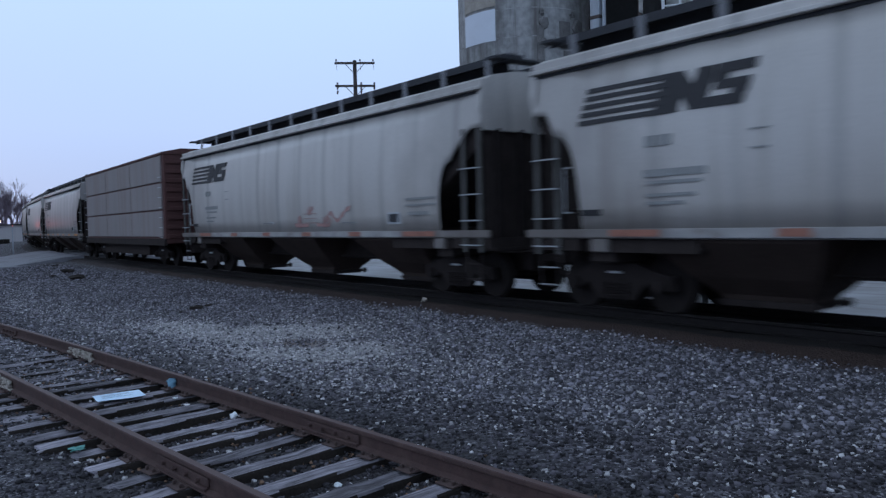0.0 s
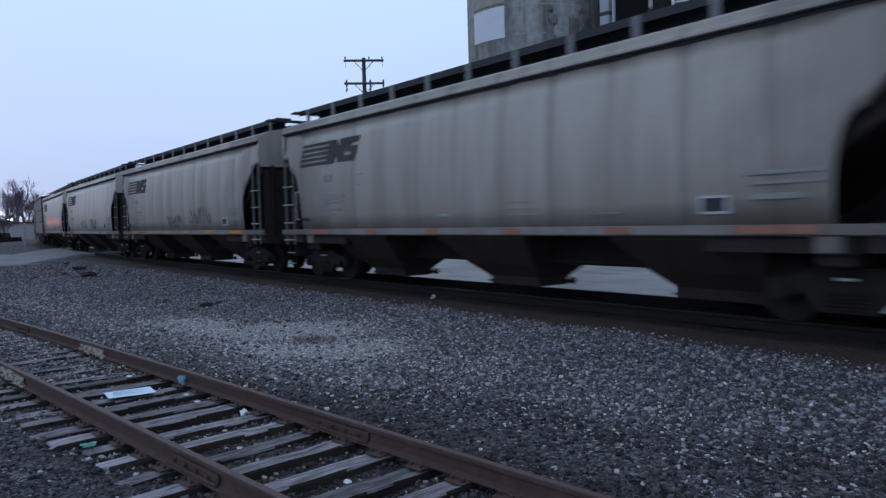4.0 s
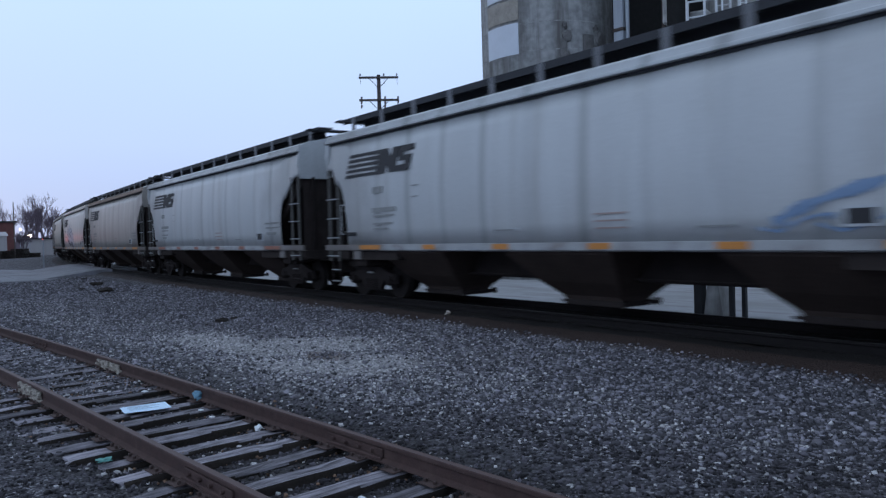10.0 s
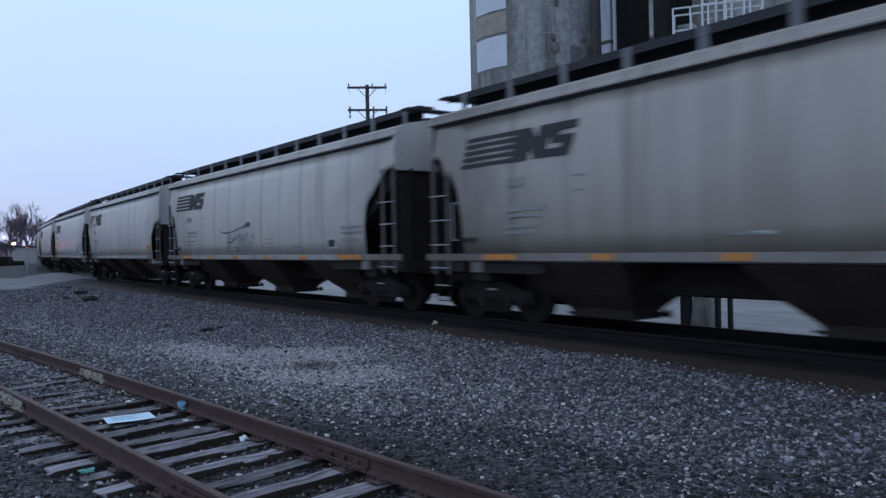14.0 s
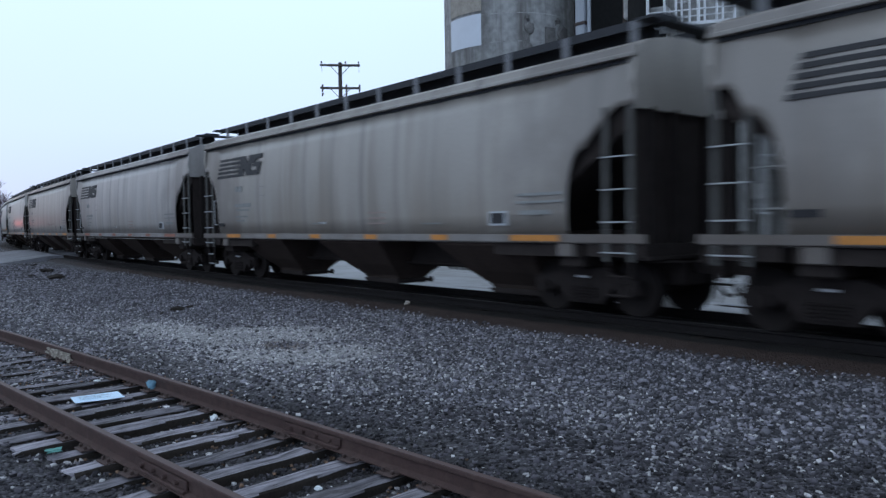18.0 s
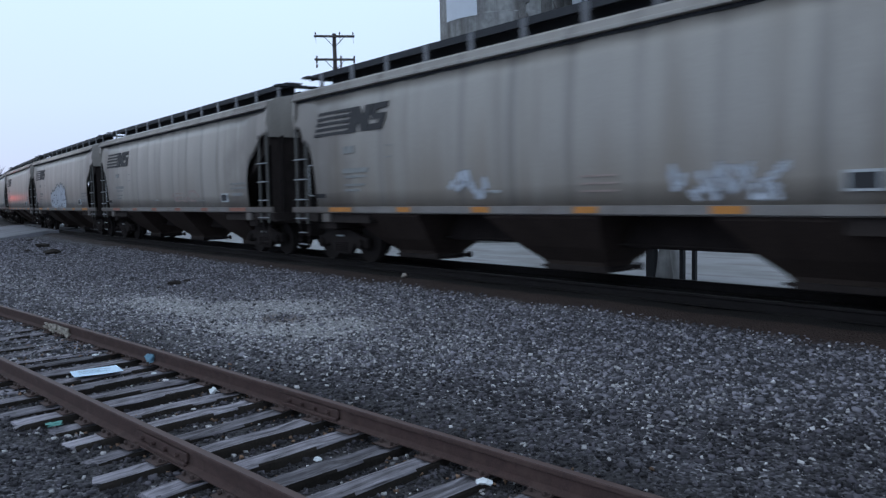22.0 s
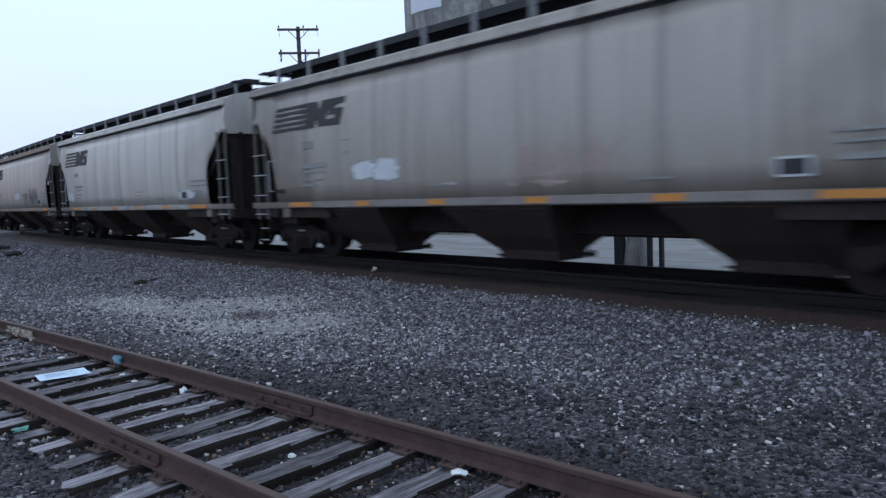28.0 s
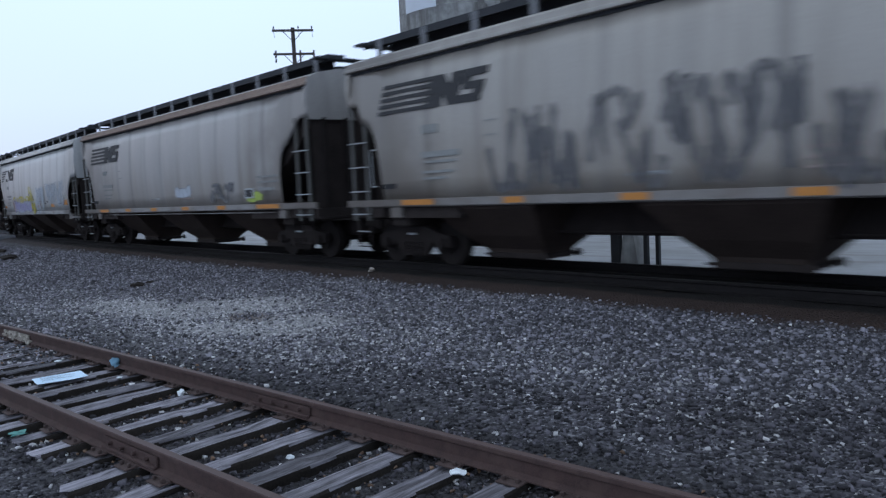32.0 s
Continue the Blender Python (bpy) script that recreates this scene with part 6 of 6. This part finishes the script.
def white_mural(car):
    """A wide misty white piece with dark drop shadows and slots."""
    H = car["half"]
    for k, (x, z, rx, rz) in enumerate(((4.72, 2.42, 0.42, 0.55), (5.4, 2.3, 0.6, 0.6), (6.15, 2.45, 0.65, 0.62), (7.0, 2.2, 0.7, 0.66), (7.8, 2.15, 0.65, 0.55), (8.5, 1.92, 0.48, 0.58), (6.1, 2.95, 0.24, 0.3), (7.9, 2.72, 0.4, 0.2))):
        blob(car, x - H, z, rx, rz, S_MIST, 400 + k, 0.013 + 0.0006 * k)
    for k, (x, z, rx, rz) in enumerate(((4.62, 1.98, 0.2, 0.16), (5.25, 1.84, 0.36, 0.16), (5.9, 1.68, 0.4, 0.17), (6.6, 1.58, 0.42, 0.15), (7.7, 1.64, 0.62, 0.24), (8.5, 1.42, 0.32, 0.13), (8.78, 1.95, 0.13, 0.15),
                                        (5.02, 2.5, 0.16, 0.27), (6.0, 2.3, 0.11, 0.17), (6.32, 2.36, 0.11, 0.15), (6.95, 2.25, 0.2, 0.13))):
        blob(car, x - H, z, rx, rz, S_SHADE, 430 + k, 0.021)
    for pts, w in ((((6.7, 2.55), (7.4, 2.5), (8.0, 2.2), (8.25, 1.85)), 0.07), (((7.4, 2.66), (7.6, 2.6), (8.5, 2.68)), 0.05), (((7.5, 2.95), (7.9, 3.05), (8.3, 3.3)), 0.04)):
        ribbon(car, [(x - H, z) for x, z in pts], w, S_SHADE, 0.022)


def block_mural(car):
    """A long pale piece with a stepped top and short dark ticks."""
    H = car["half"]
    rr = random.Random(61)
    tops = (2.22, 2.38, 2.36, 2.5, 2.66, 2.6, 2.72, 2.66, 2.5)
    for k, top in enumerate(tops):
        x = 6.45 + k * 0.46
        blob(car, x - H, (1.34 + top) / 2, 0.40, (top - 1.30) / 2, S_MIST, 460 + k, 0.013 + 0.0006 * (k % 3))
        ribbon(car, [(x - 0.2 - H, top - 0.05), (x - H, top + 0.02), (x + 0.18 - H, top - 0.02)], 0.07, S_SHADE, 0.019)
        for q in range(2):
            tx, tz = x + rr.uniform(-0.25, 0.2), rr.uniform(1.45, top - 0.25)
            ribbon(car, [(tx - H, tz), (tx + 0.12 - H, tz + rr.uniform(-0.03, 0.03)), (tx + rr.uniform(0.2, 0.4) - H, tz + 0.02)], 0.055, S_SHADE, 0.020)


def plug_door_car(name):
    """A grey-sided insulated boxcar with brown ends."""
    H = 7.45
    root = tagged(new(name), "brown insulated boxcar with faded grey ribbed side panels", "railway car", "cars of the passing freight train")
    part("body", boxes((-H, H, -1.5, 1.5, 0.95, 4.55), bevel=0.03), BROWN_CAR, root, "rust-brown body")
    bm = bmesh.new()
    prof = [(-1.56, 4.5), (-1.56, 4.58), (-0.8, 4.74), (0.8, 4.74), (1.56, 4.58), (1.56, 4.5)]
    sweep(bm, prof, [(-H - 0.05, 0, 0, 1, 0), (H + 0.05, 0, 0, 1, 0)])
    part("roof", bm, BROWN_CAR, root, "brown roof")
    for s in (-1, 1):
        part("side_sill", boxes((-H, H, s * 1.5 - 0.06, s * 1.5 + 0.06, 0.88, 1.15)), UNDER, root, "dark grimy side sill")
        for i in range(3):
            for j in range(3):
                w = (2 * H - 0.5) / 3
                x0 = -H + 0.25 + i * w
                z0 = 1.20 + j * 1.1
                part("side_panel", boxes((x0 + 0.03, x0 + w - 0.03, s * 1.52 - 0.03, s * 1.52 + 0.03, z0 + 0.03, z0 + 1.06), bevel=0.012), GREY_DOOR, root, "faded grey side panel")
    for e in (-1, 1):
        for k in range(9):
            x = e * H
            part("end_rib", boxes((min(x, x + e * 0.06), max(x, x + e * 0.06), -1.42, 1.42, 1.15 + k * 0.37, 1.32 + k * 0.37), bevel=0.02), BROWN_CAR, root)
        part("coupler", boxes((min(e * H, e * (H + 1.0)), max(e * H, e * (H + 1.0)), -0.13, 0.13, 0.7, 0.95), bevel=0.03), TRUCK, root)
        bm = bmesh.new()
        for k in range(7):
            rod(bm, (e * (H - 0.5), -1.6, 1.2 + 0.4 * k), (e * (H - 0.05), -1.6, 1.2 + 0.4 * k), 0.016, 5)
        part("ladder", bm, RUNG, root)
    part("centre_sill", boxes((-H, H, -0.4, 0.4, 0.55, 0.95), (-4.2, 4.2, -1.3, 1.3, 0.42, 0.95)), UNDER, root)
    truck_parts(root, -H + 2.0)
    truck_parts(root, H - 2.0)
    root["half"] = H
    return root


LABELS = {"cool": "pale blue-grey covered hopper car with black stripes, coupled in a train", "clean": "light grey covered hopper car with black stripes, coupled in a train", "grey": "weathered grey covered hopper car, coupled in a train",
          "tan": "dusty tan-grey covered hopper car, coupled in a train", "white": "short pale covered hopper car with a worn black mark"}
FIRST, LAST = -8, 23
TONE = {-1: "clean", 0: "clean", 1: "tan", 2: "tan", 3: "clean", 4: "tan", 5: "cool", 6: "cool", 7: "white", 8: "clean", 9: "tan", 10: "grey", 11: "tan", 12: "tan", 13: "tan", 14: "tan", 15: "grey",
        16: "tan", 17: "clean", 18: "tan", 19: "white", 20: "grey", 21: "tan", 22: "grey", 23: "tan"}
LENGTH = {c: 18.3 for c in range(FIRST, LAST + 2)}
LENGTH[7] = LENGTH[19] = 17.26
LENGTH[-2] = 17.3
# slack in the couplers, metres ahead of an even spacing
SLACK = {-1: 0.15, 0: 0.18, 1: 0.21, 2: 0.0, 3: -0.22, 4: -0.17, 5: 0.15, 6: -0.1, 7: 0.0, 8: 0.08, 9: 0.14, 10: 0.1, 11: 0.15, 12: 0.31, 13: 0.25, 14: 0.22, 15: 0.3, 16: 0.27, 17: 0.36, 18: 0.3, 19: 0.25, 20: 0.5,
         21: 0.31, 22: 0.27, 23: 0.27}
proto = {}
CARS = {}
for c in range(FIRST, LAST + 1):
    if c == -2:
        CARS[c] = plug_door_car("boxcar")
        continue
    tone = TONE.get(c, "grey" if c % 2 else "clean")
    if tone not in proto:
        proto[tone] = hopper_car("hopper_car", "deep" if tone == "white" else "round", PAINT[tone], LABELS[tone])
        proto[tone]["half"] = 7.93 if tone == "white" else 8.45
        CARS[c] = proto[tone]
    else:
        CARS[c] = copy_thing(proto[tone], Matrix())

# reflectors that have faded to a dull red
for c in (-4, -1, 0, 2, 5, 10, 13):
    for ob in CARS[c].children_recursive:
        if ob.name.startswith("reflector"):
            ob.material_slots[0].link = "OBJECT"
            ob.material_slots[0].material = RUSTRED
            ob["label"] = "dull red faded reflective strip"

# brake gear grimed as dark as the frame
for c in CARS:
    if c not in (4, 6, 11, 12, 16, 20):
        for ob in CARS[c].children_recursive:
            if ob.name.startswith("brake_") and ob.name[6:9] in ("cyl", "val", "pip"):
                ob.material_slots[0].link = "OBJECT"
                ob.material_slots[0].material = UNDER
                ob["label"] = "grimy black brake gear"

for c in (4, 16, 20):
    for ob in CARS[c].children_recursive:
        if ob.name.startswith("eave_rail"):
            ob.material_slots[0].link = "OBJECT"
            ob.material_slots[0].material = EAVE_RUST

SPRAY = {
    -1: [("scrawl", 8.9, 11.0, 1.55, 2.0, S_RED, 5, 0.10)],
    -5: [("scrawl", 6.0, 10.0, 1.6, 2.2, S_RED, 6, 0.1)],
    0: [("scrawl", 6.3, 8.1, 1.62, 2.0, S_GREY, 9, 0.08), ("scrawl", 9.25, 11.2, 1.55, 2.05, S_GREY, 9, 0.09)],
    1: [("scrawl", 7.3, 9.1, 1.55, 1.95, S_GREY, 9, 0.10), ("scrawl", 10.2, 12.2, 1.7, 2.2, S_GREY, 9, 0.10)],
    6: [("scrawl", 12.4, 13.6, 1.5, 1.7, S_BLUE, 3, 0.05)],
    8: [("scrawl", 6.3, 8.6, 1.5, 2.05, S_GREY, 8, 0.045)],
    13: [("scrawl", 9.0, 11.5, 1.6, 1.9, S_PINK, 4, 0.07)],
    14: [("scrawl", 6.2, 7.2, 1.55, 2.0, S_PALEB, 5, 0.13), ("scrawl", 11.3, 13.0, 1.5, 1.9, S_PALEB, 9, 0.12)],
    15: [("tag", 11.1, 11.9, 1.6, 2.0, S_GREEN, None, 2), ("tag", 12.4, 13.8, 1.42, 1.92, S_WHITE, None, 3)],
    16: [("tag", 1.1, 1.75, 1.55, 1.92, S_GREEN, None, 2), ("tag", 7.75, 9.1, 1.78, 2.3, S_WHITE, None, 3), ("scrawl", 10.0, 11.3, 1.55, 2.1, S_GREY, 7, 0.08), ("scrawl", 11.6, 13.2, 1.6, 2.35, S_GREY, 9, 0.11)],
    17: [("tag", 1.3, 2.1, 1.6, 2.1, S_WHITE, None, 2), ("tag", 13.4, 14.6, 1.5, 1.9, S_WHITE, None, 2)],
    18: [("scrawl", 8.9, 11.4, 1.6, 2.2, S_PINK, 8, 0.07), ("tag", 4.6, 6.0, 1.7, 2.25, S_WHITE, None, 2)],
    19: [("tag", 3.3, 7.3, 1.30, 1.95, S_PURPLE, S_LILAC, 9), ("scrawl", 3.4, 7.2, 1.35, 1.85, S_PALEB, 9, 0.07), ("scrawl", 3.3, 7.2, 1.85, 2.12, S_YELLOW, 8, 0.09), ("scrawl", 2.95, 3.6, 1.35, 1.95, S_PINK, 5, 0.12),
         ("scrawl", 7.3, 8.2, 1.30, 1.75, S_YELLOW, 7, 0.13), ("scrawl", 7.0, 7.8, 1.9, 2.7, S_YELLOW, 3, 0.10), ("scrawl", 6.6, 7.6, 1.8, 2.3, S_GREY, 3, 0.06), ("scrawl", 8.6, 10.1, 1.35, 2.45, S_PALEB, 14, 0.12),
         ("scrawl", 10.7, 12.3, 1.75, 2.6, S_PALEB, 12, 0.12), ("scrawl", 12.4, 13.7, 1.6, 2.6, S_PALEB, 10, 0.13), ("scrawl", 12.6, 14.0, 1.7, 2.1, S_GREY, 4, 0.05), ("scrawl", 10.2, 10.8, 1.74, 1.84, S_BLACK, 2, 0.05)],
    20: [("tag", 13.8, 14.5, 1.42, 1.75, S_GREEN, None, 2), ("tag", 9.1, 10.3, 1.62, 1.98, S_MIST, None, 4), ("scrawl", 11.5, 13.0, 1.5, 1.95, S_GREY, 9, 0.10)],
    21: [("scrawl", 4.2, 7.1, 1.55, 2.85, S_FADE, 11, 0.17), ("scrawl", 7.3, 10.2, 1.5, 2.9, S_FADE, 11, 0.17)],
    9: [("scrawl", 9.0, 11.0, 1.6, 1.9, S_PINK, 3, 0.05)],
}
for c, todo in SPRAY.items():
    for i, (how, x0, x1, z0, z1, a, b, d) in enumerate(todo):
        if how == "tag":
            tag_shapes(CARS[c], (x0, x1, z0, z1, a, b, d), 100 + c * 7 + i)
        else:
            scrawl(CARS[c], x0, x1, z0, z1, a, 200 + c * 5 + i, n=b, w=d)


def stroke(car, pts, w, m):
    ribbon(car, [(x - car["half"], z) for x, z in pts], w, m, 0.014, "long thin sprayed stroke")


white_mural(CARS[3])
block_mural(CARS[12])
stroke(CARS[8], [(5.93, 2.2), (6.3, 2.13), (6.9, 2.14), (7.5, 2.22), (8.15, 2.31)], 0.05, S_BLACK)
stroke(CARS[8], [(8.1, 2.32), (8.6, 2.36)], 0.15, S_BLACK)
stroke(CARS[8], [(6.5, 1.80), (7.0, 1.82), (7.4, 1.95), (7.8, 2.03)], 0.04, S_BLACK)
stroke(CARS[6], [(12.75, 1.6), (13.3, 1.85), (14.3, 2.12)], 0.16, S_BLUE)


# ---- movement ----
# the pull is a little uneven: metres ahead of the steady run, at these seconds
PULL = {0: 0.07, 1: -0.42, 2: 0.2, 3: -0.05, 6: 0.0, 7: 0.35, 8: -0.15, 9: 0.18, 10: 0.0, 11: 0.15, 12: 0.15, 13: 0.1, 14: 0.34, 15: 0.15, 16: 0.1, 17: 0.29, 18: -0.35, 19: 0.0, 20: -0.31, 21: 0.0, 22: -0.35, 23: 0.2,
        24: 0.0, 25: -0.3, 26: 0.08, 29: -0.15, 30: 0.2, 31: 0.1, 32: 0.14}


def travelled(t):
    return -0.19 + 11.806 * t + 0.00793 * t * t + float(np.interp(t, list(PULL), list(PULL.values())))


def car_pose(c, t):
    left = -9.52 + (sum(LENGTH[k] for k in range(0, c)) if c >= 0 else -sum(LENGTH[k] for k in range(c, 0))) - travelled(t) - SLACK.get(c, 0.1)
    mid = left + CARS[c]["half"]
    xa, ya, _ = track(mid - 6.3)
    xb, yb, _ = track(mid + 6.3)
    return pose((xa + xb) / 2, (ya + yb) / 2, RAILZ, 0, 0, math.degrees(math.atan2(yb - ya, xb - xa)))


def motions():
    for c, car in CARS.items():
        walk(car, [(0.5 * k, car_pose(c, 0.5 * k)) for k in range(65)])
    # the wheels roll: one turn for every 2.87 m of track; all the leading axles turn alike, and all the trailing ones
    done = {}
    for car in CARS.values():
        for ob in car.children_recursive:
            if not ob.name.startswith("wheelset"):
                continue
            k = 1 if ob.location.x > 0 else -1
            if k not in done:
                walk(ob, [(i / 30, pose(0.89 * k, 0, 0.457) @ pose(0, 0, 0, 0, -math.degrees(travelled(i / 30) / 0.457) % 360, 0)) for i in range(961)])
                done[k] = ob.animation_data
            else:
                ob.rotation_mode = "QUATERNION"
                keys = ob.animation_data_create()
                keys.action = done[k].action
                keys.action_slot = done[k].action_slot


motions()
